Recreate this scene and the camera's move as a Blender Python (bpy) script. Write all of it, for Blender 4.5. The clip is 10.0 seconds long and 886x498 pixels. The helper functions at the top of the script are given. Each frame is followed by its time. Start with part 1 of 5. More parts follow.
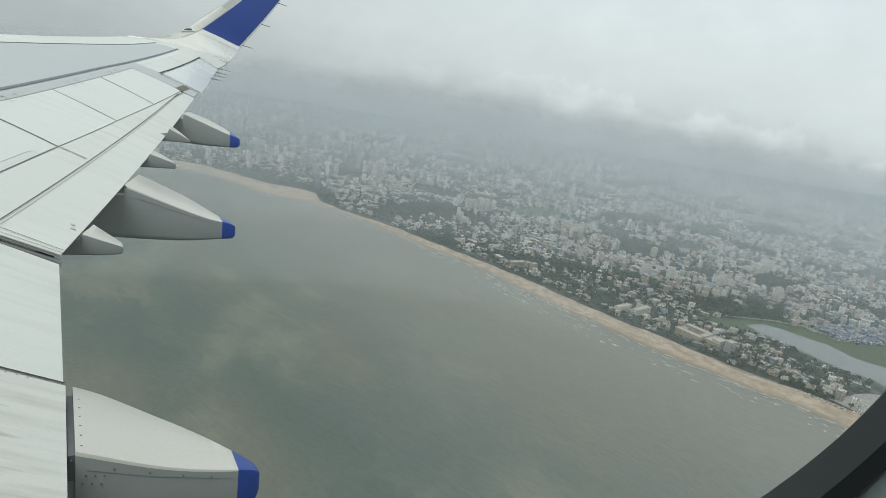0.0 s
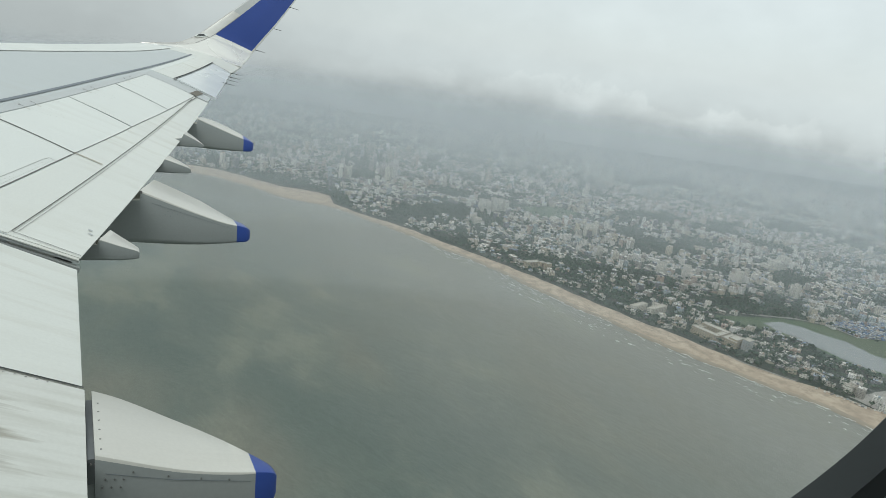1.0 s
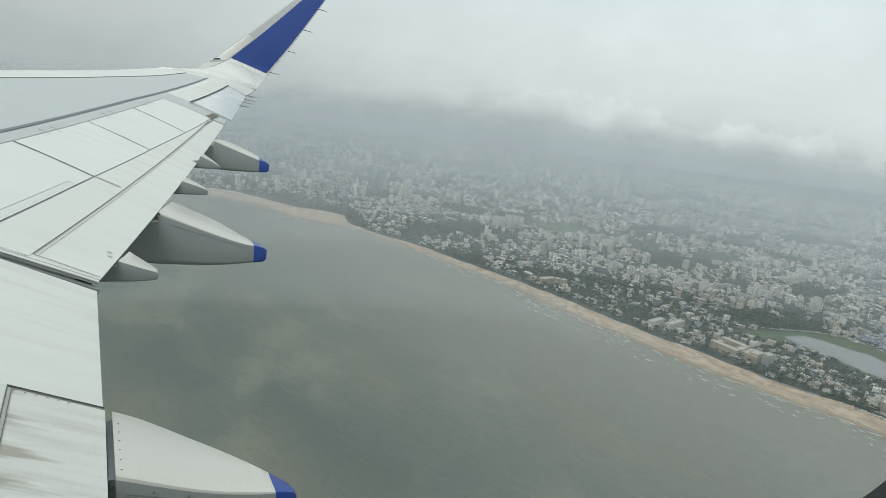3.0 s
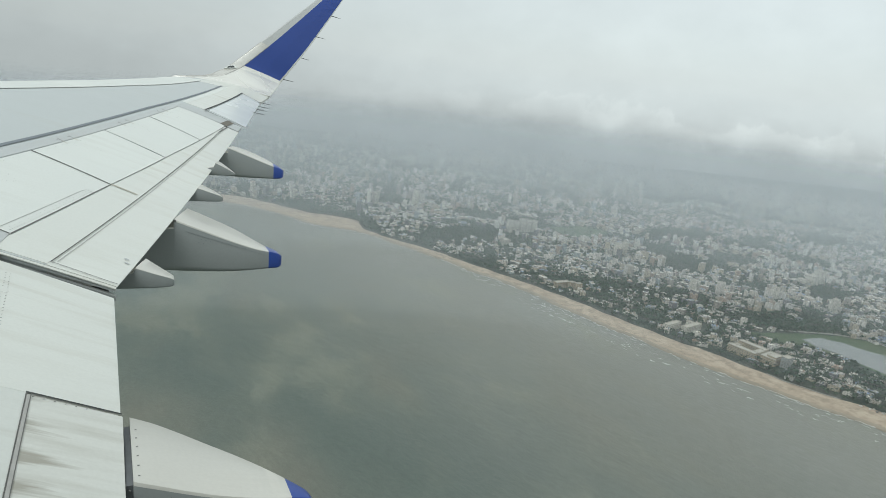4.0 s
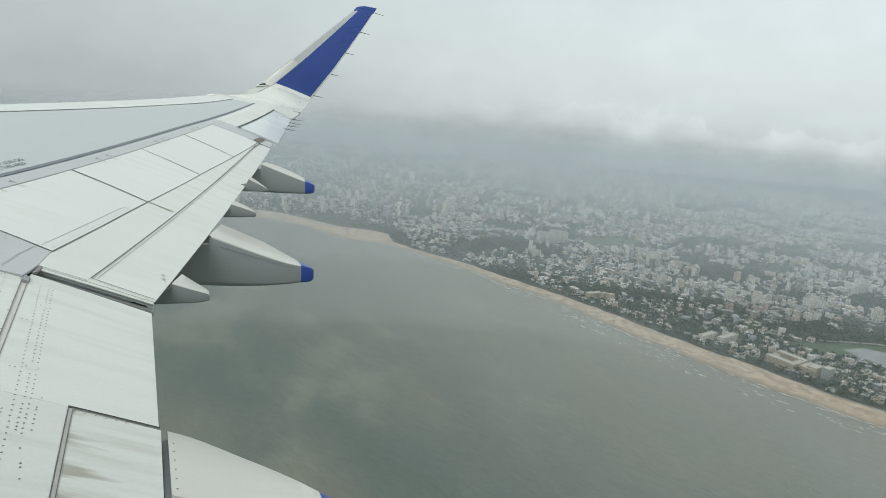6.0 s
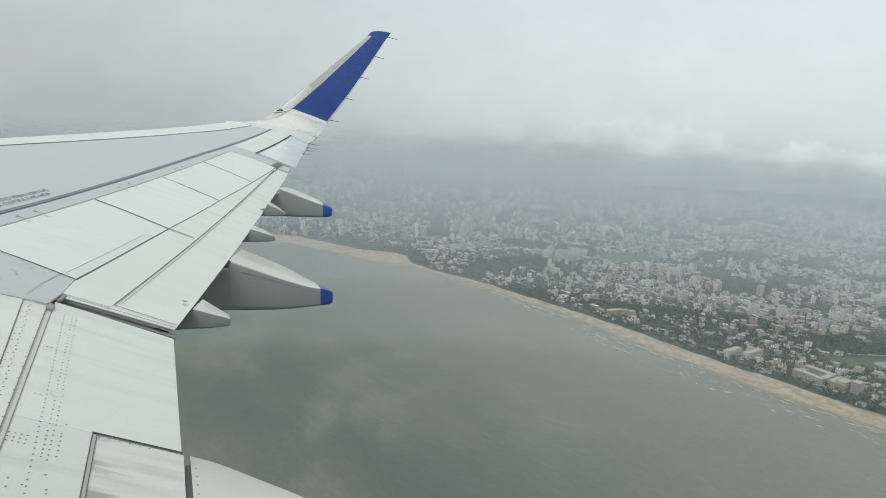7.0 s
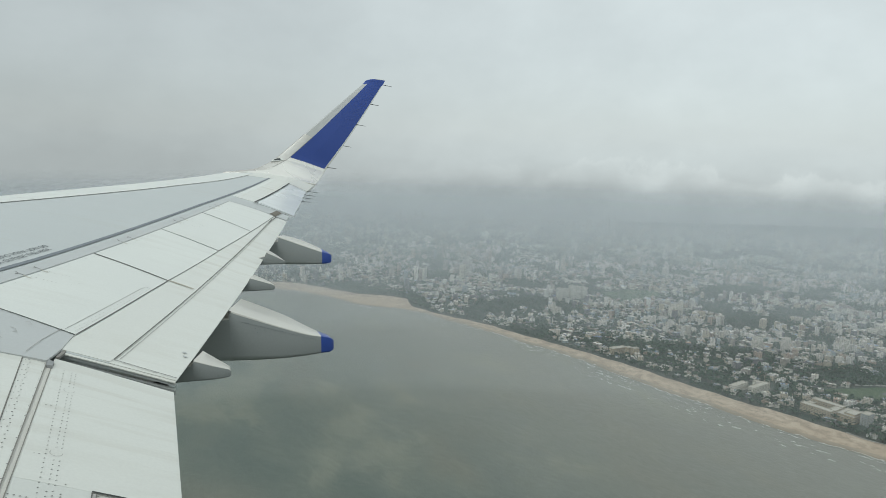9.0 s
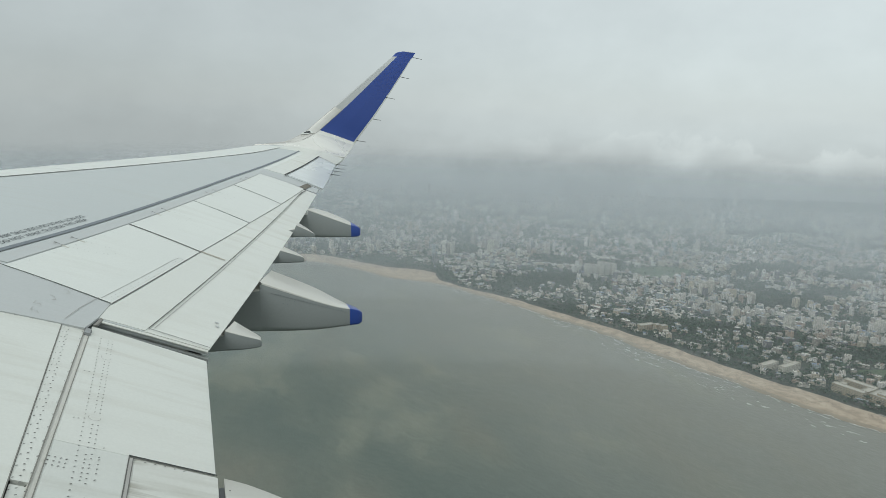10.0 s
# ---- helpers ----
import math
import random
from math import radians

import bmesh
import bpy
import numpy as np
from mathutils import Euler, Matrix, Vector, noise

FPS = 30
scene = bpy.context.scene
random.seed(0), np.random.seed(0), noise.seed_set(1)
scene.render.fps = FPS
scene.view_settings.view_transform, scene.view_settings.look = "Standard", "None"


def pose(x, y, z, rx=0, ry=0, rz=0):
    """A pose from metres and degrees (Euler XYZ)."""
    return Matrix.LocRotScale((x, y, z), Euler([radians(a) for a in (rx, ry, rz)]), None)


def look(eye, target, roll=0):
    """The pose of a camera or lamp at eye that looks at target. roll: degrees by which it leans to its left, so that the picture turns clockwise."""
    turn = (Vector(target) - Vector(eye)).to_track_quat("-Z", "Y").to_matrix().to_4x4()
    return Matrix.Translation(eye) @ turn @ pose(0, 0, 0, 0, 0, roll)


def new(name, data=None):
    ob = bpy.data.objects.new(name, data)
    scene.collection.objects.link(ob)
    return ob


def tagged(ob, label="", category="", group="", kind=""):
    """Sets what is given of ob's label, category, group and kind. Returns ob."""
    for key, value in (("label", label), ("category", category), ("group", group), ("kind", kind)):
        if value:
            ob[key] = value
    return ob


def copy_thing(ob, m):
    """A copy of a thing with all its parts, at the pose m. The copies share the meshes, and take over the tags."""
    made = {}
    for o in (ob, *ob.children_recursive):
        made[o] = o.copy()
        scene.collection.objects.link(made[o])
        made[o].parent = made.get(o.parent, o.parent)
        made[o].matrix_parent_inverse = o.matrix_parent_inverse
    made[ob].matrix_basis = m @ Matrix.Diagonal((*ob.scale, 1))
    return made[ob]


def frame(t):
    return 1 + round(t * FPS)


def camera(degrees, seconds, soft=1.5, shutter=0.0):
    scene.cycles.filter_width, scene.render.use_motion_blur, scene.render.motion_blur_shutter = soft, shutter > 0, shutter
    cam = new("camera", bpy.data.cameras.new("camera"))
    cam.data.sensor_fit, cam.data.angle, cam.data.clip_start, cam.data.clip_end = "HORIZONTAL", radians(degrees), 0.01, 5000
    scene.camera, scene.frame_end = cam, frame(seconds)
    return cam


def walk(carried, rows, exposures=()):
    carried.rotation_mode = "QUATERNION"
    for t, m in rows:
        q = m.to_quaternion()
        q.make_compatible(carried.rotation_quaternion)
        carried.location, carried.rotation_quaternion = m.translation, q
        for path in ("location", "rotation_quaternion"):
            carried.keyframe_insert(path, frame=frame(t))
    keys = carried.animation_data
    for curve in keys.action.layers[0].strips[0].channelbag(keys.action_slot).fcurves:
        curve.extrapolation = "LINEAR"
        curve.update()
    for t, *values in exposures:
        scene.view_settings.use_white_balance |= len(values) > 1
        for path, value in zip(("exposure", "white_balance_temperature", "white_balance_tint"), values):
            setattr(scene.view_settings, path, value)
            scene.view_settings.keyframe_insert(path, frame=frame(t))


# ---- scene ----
H = 530.0                      # height of the eye over the sea
FORWARD = 60.0                 # how far along the coast the aircraft is
cam = camera(65.3, 10.0, soft=0.75)
ROWS = [
    (0.0, -0.006, -0.006, 0.005, 73.80, -8.88, -117.83),
    (0.5, -0.005, -0.009, 0.007, 73.61, -8.13, -117.25),
    (1.0, -0.005, -0.0065, 0.0066, 73.74, -7.91, -116.92),
    (1.5, -0.0044, -0.0058, 0.005, 74.03, -7.63, -116.68),
    (2.0, -0.0024, -0.0033, 0.0015, 74.49, -7.16, -116.49),
    (2.5, -0.0005, 0.0003, -0.0019, 74.88, -6.99, -116.31),
    (4.0, 0.009, -0.002, -0.009, 75.37, -5.96, -114.97),
    (4.5, 0.007, -0.002, -0.007, 75.51, -5.61, -114.48),
    (5.0, 0.009, 0.001, -0.002, 75.73, -5.61, -114.08),
    (5.5, 0.009, 0.005, -0.003, 75.77, -5.32, -113.29),
    (7.0, 0.004, 0.003, -0.008, 77.78, -3.11, -111.51),
    (7.5, 0.000, 0.006, -0.006, 79.86, -2.43, -111.86),
    (8.0, -0.001, 0.003, -0.002, 80.61, -1.95, -111.97),
    (8.5, -0.004, 0.004, 0.000, 81.18, -1.58, -111.86),
    (9.0, -0.003, 0.003, 0.007, 81.29, -1.43, -111.86),
    (9.5, -0.003, 0.004, 0.007, 80.97, -1.33, -110.82),
    (10.0, -0.001, 0.007, 0.010, 79.08, -1.69, -109.46),
]
walk(cam, [(t, pose(x, FORWARD + y, H + z, rx, ry, rz)) for t, x, y, z, rx, ry, rz in ROWS],
     exposures=[(0.0, 0.0), (4.0, 0.02), (6.0, 0.02), (8.0, -0.03), (8.5, -0.105), (9.0, -0.11), (10.0, -0.13)])

# ---- light ----
SUN_DIR = Vector((-0.35, 0.45, 0.82)).normalized()
world = bpy.data.worlds.new("overcast_sky")
scene.world = world
world.use_nodes = True


def nd(tree, kind, x=None, **sets):
    """A node with some inputs set, by name or number."""
    n = tree.nodes.new(kind)
    for k, v in sets.items():
        key = int(k[1:]) if k[0] == "i" and k[1:].isdigit() else k.replace("_", " ")
        if isinstance(v, bpy.types.NodeSocket):
            tree.links.new(v, n.inputs[key])
        else:
            n.inputs[key].default_value = v
    return n


def ramp(tree, fac, stops, mode="LINEAR"):
    n = tree.nodes.new("ShaderNodeValToRGB")
    n.color_ramp.interpolation = mode
    e = n.color_ramp.elements
    while len(e) < len(stops):
        e.new(0.5)
    for el, (p, c) in zip(e, stops):
        el.position = p
        el.color = (c, c, c, 1) if isinstance(c, (int, float)) else (*c, 1)
    tree.links.new(fac, n.inputs[0])
    return n.outputs[0]


def math_node(tree, op, a, b=0.0, clamp=False):
    n = tree.nodes.new("ShaderNodeMath")
    n.operation, n.use_clamp = op, clamp
    for i, v in enumerate((a, b)):
        if isinstance(v, bpy.types.NodeSocket):
            tree.links.new(v, n.inputs[i])
        else:
            n.inputs[i].default_value = v
    return n.outputs[0]


def mix(tree, fac, a, b, blend="MIX"):
    n = tree.nodes.new("ShaderNodeMix")
    n.data_type, n.blend_type = "RGBA", blend
    for key, v in ((0, fac), (6, a), (7, b)):
        if isinstance(v, bpy.types.NodeSocket):
            tree.links.new(v, n.inputs[key])
        elif key == 0:
            n.inputs[0].default_value = v
        else:
            n.inputs[key].default_value = (*v, 1) if len(v) == 3 else v
    return n.outputs[2]


def scaled(tree, vec, s):
    n = nd(tree, "ShaderNodeMapping", Vector=vec, Scale=s)
    return n.outputs[0]


wt = world.node_tree
wt.nodes.clear()
wo = wt.nodes.new("ShaderNodeOutputWorld")
bg = wt.nodes.new("ShaderNodeBackground")
wt.links.new(bg.outputs[0], wo.inputs[0])
tc = wt.nodes.new("ShaderNodeTexCoord").outputs["Generated"]
sky = wt.nodes.new("ShaderNodeTexSky")
sky.sky_type, sky.sun_disc = "NISHITA", False
sky.sun_elevation = math.asin(SUN_DIR.z)
sky.sun_rotation = math.atan2(SUN_DIR.x, SUN_DIR.y)
sep = nd(wt, "ShaderNodeSeparateXYZ", Vector=tc)
# puffs and layers of cloud: the height is pushed up and down by noise
n_big = nd(wt, "ShaderNodeTexNoise", Vector=scaled(wt, tc, (2.2, 2.2, 5.0)), Scale=1.0, Detail=4.0, Roughness=0.55).outputs[0]
n_puff = nd(wt, "ShaderNodeTexNoise", Vector=scaled(wt, tc, (8.0, 8.0, 11.0)), Scale=1.0, Detail=4.0, Roughness=0.6).outputs[0]
push = math_node(wt, "ADD", math_node(wt, "MULTIPLY", math_node(wt, "SUBTRACT", n_puff, 0.5), 0.045),
                 math_node(wt, "MULTIPLY", math_node(wt, "SUBTRACT", n_big, 0.5), 0.06))
zz = math_node(wt, "ADD", sep.outputs[2], push)
fac = math_node(wt, "MULTIPLY_ADD", zz, 0.5)
wt.nodes[-1].inputs[2].default_value = 0.5
cloud = ramp(wt, fac, [(0.0, (0.06, 0.066, 0.06)), (0.445, (0.15, 0.166, 0.165)), (0.461, (0.345, 0.385, 0.389)), (0.477, (0.502, 0.561, 0.566)), (0.490, (0.565, 0.633, 0.639)),
                       (0.505, (0.588, 0.657, 0.662)), (0.53, (0.595, 0.665, 0.67)), (0.58, (0.62, 0.69, 0.695)), (0.75, (0.74, 0.82, 0.825)), (1.0, (0.92, 1.02, 1.02))])
# heaped tops of a cloud bank, crisp above and fading downwards
n_top = nd(wt, "ShaderNodeTexNoise", Vector=scaled(wt, tc, (13.0, 13.0, 10.0)), Scale=1.0, Detail=7.0, Roughness=0.58).outputs[0]
ztop = math_node(wt, "ADD", math_node(wt, "ADD", sep.outputs[2], 0.5), math_node(wt, "MULTIPLY", math_node(wt, "SUBTRACT", 0.5, n_top), 0.16))
heap = ramp(wt, ztop, [(0.38, 0.0), (0.445, 0.35), (0.466, 1.0), (0.473, 0.1), (0.49, 0.0)])
# the cover is thinner, brighter and more heaped, ahead to the south
side = nd(wt, "ShaderNodeVectorMath", i0=tc, i1=(0.30, -0.95, 0.0))
side.operation = "DOT_PRODUCT"
heap = math_node(wt, "MULTIPLY", heap, ramp(wt, side.outputs["Value"], [(0.62, 0.0), (0.86, 1.0)]))
broken = ramp(wt, n_puff, [(0.40, 0.20), (0.60, 0.40)])
cloud = mix(wt, math_node(wt, "MULTIPLY", heap, broken), cloud, (0.72, 0.79, 0.785))
# away from there the murk below is even and pale
murk = math_node(wt, "MULTIPLY", ramp(wt, side.outputs["Value"], [(0.30, 1.0), (0.62, 0.0)]), ramp(wt, fac, [(0.44, 0.0), (0.465, 1.0), (0.485, 1.0), (0.50, 0.0)]))
cloud = mix(wt, math_node(wt, "MULTIPLY", murk, 0.85), cloud, (0.54, 0.604, 0.609))
soft_var = ramp(wt, n_big, [(0.3, 0.935), (0.7, 1.065)])
cloud = mix(wt, 1.0, cloud, soft_var, "MULTIPLY")
cloud = mix(wt, 1.0, cloud, ramp(wt, n_puff, [(0.32, 0.972), (0.66, 1.026)]), "MULTIPLY")
cloud = mix(wt, 1.0, cloud, ramp(wt, math_node(wt, "ADD", math_node(wt, "MULTIPLY", side.outputs["Value"], 0.5), 0.5), [(0.0, 0.78), (0.62, 0.86), (0.85, 1.10), (1.0, 1.20)]), "MULTIPLY")
skyc = mix(wt, 1.0, sky.outputs[0], (0.1, 0.1, 0.1), "MULTIPLY")
wt.links.new(mix(wt, 0.08, cloud, skyc), bg.inputs[0])
bg.inputs[1].default_value = 1.0

sun_data = bpy.data.lights.new("sun", "SUN")
sun_data.energy, sun_data.angle, sun_data.color = 1.5, radians(38), (0.95, 1.0, 0.98)
sun = new("sun", sun_data)
sun.matrix_world = look(SUN_DIR * 900, (0, 0, 0))


# ---- materials ----
def material(name, rough=0.6, metal=0.0):
    m = bpy.data.materials.new(name)
    m.use_nodes = True
    t = m.node_tree
    b = t.nodes["Principled BSDF"]
    b.inputs["Roughness"].default_value = rough
    b.inputs["Metallic"].default_value = metal
    return m, t, b


def where(t):
    return t.nodes.new("ShaderNodeNewGeometry").outputs["Position"]


def local(t):
    return t.nodes.new("ShaderNodeTexCoord").outputs["Object"]


def noise_out(t, vec, scale, detail=4.0, rough=0.55):
    return nd(t, "ShaderNodeTexNoise", Vector=vec, Scale=scale, Detail=detail, Roughness=rough).outputs[0]


def bump(t, b, height, strength, dist):
    n = nd(t, "ShaderNodeBump", Height=height, Strength=strength, Distance=dist)
    t.links.new(n.outputs[0], b.inputs["Normal"])


def paint(name, colour, dirt=(0.42, 0.40, 0.34), amount=0.5, rough=0.35, metal=0.0, low_=0.5):
    """Aircraft paint: faint mottling, and grime drawn out along the flow."""
    m, t, b = material(name, rough, metal)
    p = local(t)
    fine = noise_out(t, p, 60, 3)
    streaks = noise_out(t, scaled(t, p, (9.0, 0.7, 2.0)), 1.0, 5, 0.6)
    broad = noise_out(t, p, 0.9, 4)
    f = math_node(t, "MULTIPLY", ramp(t, streaks, [(low_, 0.0), (low_ + 0.26, 1.0)]), ramp(t, broad, [(low_ - 0.12, 0.0), (low_ + 0.2, 1.0)]))
    f = math_node(t, "MULTIPLY", f, amount)
    c = mix(t, f, colour, dirt)
    c = mix(t, 0.25, c, ramp(t, fine, [(0.3, 0.86), (0.7, 1.05)]), "MULTIPLY")
    c = mix(t, 1.0, c, ramp(t, broad, [(0.25, 0.93), (0.75, 1.0)]), "MULTIPLY")
    t.links.new(c, b.inputs["Base Color"])
    t.links.new(ramp(t, broad, [(0.3, rough - 0.06), (0.7, rough + 0.12)]), b.inputs["Roughness"])
    bump(t, b, noise_out(t, p, 2.2, 2), 0.06, 0.05)
    return m


WHITE = paint("white_paint", (0.68, 0.692, 0.645), dirt=(0.43, 0.40, 0.32), amount=0.6, low_=0.47)
PANEL = paint("panel_white", (0.695, 0.715, 0.675), amount=0.35)
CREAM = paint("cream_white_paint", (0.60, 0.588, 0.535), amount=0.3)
GREY = paint("pale_grey_paint", (0.495, 0.525, 0.52), amount=0.35, rough=0.42)
PLATE = paint("bare_grey_plate", (0.49, 0.51, 0.505), amount=0.3, rough=0.45)
# fairing sides' grey paint; shade from flap and fuselage put into the colour
SHADE = paint("fairing_shaded_grey", (0.268, 0.288, 0.281), amount=0.4, rough=0.5)
BLUE = paint("blue_paint", (0.027, 0.070, 0.31), dirt=(0.03, 0.05, 0.2), amount=0.2, rough=0.38)
STREAKED = paint("streaked_flap_paint", (0.63, 0.635, 0.59), dirt=(0.30, 0.28, 0.22), amount=0.7, rough=0.5, low_=0.46)
# brown oil drawn back from the front edge of that section in uneven tongues
t_ = STREAKED.node_tree
p_ = local(t_)
y_ = nd(t_, "ShaderNodeSeparateXYZ", Vector=p_).outputs[1]
tongue = noise_out(t_, scaled(t_, p_, (11.0, 1.1, 0.0)), 1.0, 4, 0.6)
reach = math_node(t_, "ADD", math_node(t_, "MULTIPLY", y_, 2.2), math_node(t_, "MULTIPLY", math_node(t_, "SUBTRACT", tongue, 0.5), 3.2))
f_ = ramp(t_, reach, [(0.62, 0.0), (0.85, 0.38), (1.15, 0.68)])
b_ = t_.nodes["Principled BSDF"]
c_ = b_.inputs["Base Color"].links[0].from_socket
t_.links.new(mix(t_, f_, c_, (0.235, 0.21, 0.16)), b_.inputs["Base Color"])
EDGE = paint("grey_leading_edge", (0.50, 0.51, 0.50), amount=0.3, rough=0.4)
BRIGHT = paint("polished_edge", (0.80, 0.79, 0.74), amount=0.5, rough=0.24, metal=0.25)
METAL = paint("bare_metal_skin", (0.72, 0.705, 0.66), dirt=(0.36, 0.33, 0.27), amount=0.6, rough=0.27, metal=0.45, low_=0.44)


def plain(name, colour, rough=0.6, metal=0.0, var=0.2):
    m, t, b = material(name, rough, metal)
    f = noise_out(t, local(t), 14, 4)
    c = mix(t, 1.0, (*colour, 1), ramp(t, f, [(0.3, 1 - var), (0.7, 1.0)]), "MULTIPLY")
    t.links.new(c, b.inputs["Base Color"])
    return m


SEAM = plain("dark_sealant", (0.13, 0.13, 0.12), 0.7)
LINE = plain("walkway_line_grey", (0.19, 0.215, 0.235), 0.6)
RIVET = plain("rivet_grey", (0.17, 0.17, 0.16), 0.5, 0.1)
GAP_SHADE = plain("gap_shade_dark", (0.07, 0.072, 0.07), 0.8)
GLOSS = paint("glossy_aileron_paint", (0.67, 0.70, 0.70), amount=0.3, rough=0.2)
RUBBER = plain("black_rubber", (0.035, 0.039, 0.039), 0.75)
FAINT = plain("faint_pencil_line", (0.36, 0.36, 0.34), 0.7)
RINGS = plain("pale_ring_line", (0.47, 0.47, 0.45), 0.7)
GLASSY = plain("dark_lens", (0.03, 0.035, 0.035), 0.12)


# ---- mesh helpers ----
def link(name, mesh, parent=None):
    ob = new(name, mesh)
    ob.parent = parent
    return ob


def part(name, bm, mats, parent=None, label="", smooth=False):
    """One bmesh as one mesh object under a thing."""
    me = bpy.data.meshes.new(name)
    bm.normal_update()
    bm.to_mesh(me)
    bm.free()
    for m in (mats if isinstance(mats, (list, tuple)) else [mats]):
        me.materials.append(m)
    if smooth:
        me.shade_smooth()
    ob = link(name, me, parent)
    if label:
        ob["label"] = label
    return ob


def thing(name, label, category, group="", kind="", m=None):
    ob = new(name)
    if m is not None:
        ob.matrix_world = m
    return tagged(ob, label, category, group, kind)


def loft(rings, closed=True, caps=True, mat=None):
    """A skin through rings of points; mat(i, j) gives the slot of face j between rings i and i + 1."""
    bm = bmesh.new()
    vs = [[bm.verts.new(p) for p in r] for r in rings]
    n = len(rings[0])
    for i in range(len(rings) - 1):
        for j in range(n if closed else n - 1):
            f = bm.faces.new((vs[i][j], vs[i][(j + 1) % n], vs[i + 1][(j + 1) % n], vs[i + 1][j]))
            f.material_index = mat(i, j) if mat else 0
    if caps:
        for i, r in ((0, vs[0]), (len(rings) - 2, vs[-1])):
            f = bm.faces.new(r)
            f.material_index = mat(i, 0) if mat else 0
    bmesh.ops.recalc_face_normals(bm, faces=bm.faces)
    return bm


# ---- the wing: x outboard, y forward, z up, from the trailing edge's bend ----
EYE_IN_WING = Vector((1.735, 0.033, 1.085))
AIR = pose(0, FORWARD, H, 0, 5.66, 0) @ Matrix.Translation(-EYE_IN_WING)
KINK = 6.4


def zte(x):
    d = x - KINK
    return 0.105 * d + 0.006 * d * max(d, 0)


def yte(x):
    return -0.285 * max(x - KINK, 0)


def yle(x):
    return 3.99 - 0.5095 * (x - KINK)


def rise(x):
    return 0.242 - 0.11 * (max(x - 10, 0) / 6) ** 2


def chord(x):
    return yle(x) - yte(x)


def top(x, s, up=0.0):
    """A point of the upper skin; s runs from the trailing edge (0) to the leading edge (1)."""
    c = chord(x)
    edge = 0.008 * max(0.0, (s - 0.9) / 0.1) ** 2
    return Vector((x, yte(x) + s * c, zte(x) + c * (rise(x) * s + 0.05 * math.sin(math.pi * s) - edge) + up))


def low(x, s):
    c = chord(x)
    return Vector((x, yte(x) + s * c, zte(x) - 0.012 + c * (rise(x) * s - 0.065 * math.sin(math.pi * s ** 0.8) - 0.02 * max(0, (s - 0.9) / 0.1) ** 2)))


def at_y(x, y, up=0.0):
    return top(x, (y - yte(x)) / chord(x), up)


wing = thing("aircraft_wing", "white airliner wing with grey centre skin and upturned blue tip", "aircraft wing", m=AIR)
XS = [1.865, 2.6, 3.4, 4.2, 5.0, 5.7, 6.3, 6.40, 6.415] + [6.9 + 0.5 * i for i in range(18)] + [15.6, 16.2]
HINGE = 0.355


def first(x):
    return 0.30 if x < 6.41 else 0.098


rings = []
for x in XS:
    ss = [first(x) + (1 - first(x)) * i / 44 for i in range(45)]
    ss[-1:] = [0.985, 1.0]
    rings.append([top(x, s) for s in ss] + [low(x, s) for s in reversed(ss[:-1])])
part("wing_box", loft(rings, mat=lambda i, j: 0), [GREY], wing, "pale grey painted upper skin", smooth=False)


def patch(name, x0, x1, s0, s1, mats, up, label="", nx=8, ns=4, thick=0.02, parent=None, slant=(0, 0)):
    """A plate that follows the upper skin. s0, s1: a number or a function of x. slant: how far the rear corners shift outboard."""
    f0 = s0 if callable(s0) else (lambda x: s0)
    f1 = s1 if callable(s1) else (lambda x: s1)
    bm = bmesh.new()
    grid = []
    for i in range(nx + 1):
        row = []
        for j in range(ns + 1):
            v = j / ns
            x = x0 + (x1 - x0) * i / nx
            x += (1 - v) * (slant[0] + (slant[1] - slant[0]) * i / nx)
            row.append(top(x, f0(x) + (f1(x) - f0(x)) * v, up))
        grid.append(row)
    tv = [[bm.verts.new(p) for p in r] for r in grid]
    bv = [[bm.verts.new(p - Vector((0, 0, thick))) for p in r] for r in grid]
    for i in range(nx):
        for j in range(ns):
            bm.faces.new((tv[i][j], tv[i][j + 1], tv[i + 1][j + 1], tv[i + 1][j]))
            bm.faces.new((bv[i][j], bv[i + 1][j], bv[i + 1][j + 1], bv[i][j + 1]))
    for i in range(nx):
        bm.faces.new((tv[i][0], tv[i + 1][0], bv[i + 1][0], bv[i][0]))
        bm.faces.new((tv[i + 1][ns], tv[i][ns], bv[i][ns], bv[i + 1][ns]))
    for j in range(ns):
        bm.faces.new((tv[0][j + 1], tv[0][j], bv[0][j], bv[0][j + 1]))
        bm.faces.new((tv[nx][j], tv[nx][j + 1], bv[nx][j + 1], bv[nx][j]))
    bmesh.ops.recalc_face_normals(bm, faces=bm.faces)
    return part(name, bm, mats, parent or wing, label)


def skin_normal(p):
    """The upper skin's normal under a point."""
    a, b, c = at_y(p.x, p.y), at_y(p.x + 0.05, p.y), at_y(p.x, p.y + 0.05)
    return (b - a).cross(c - a).normalized()


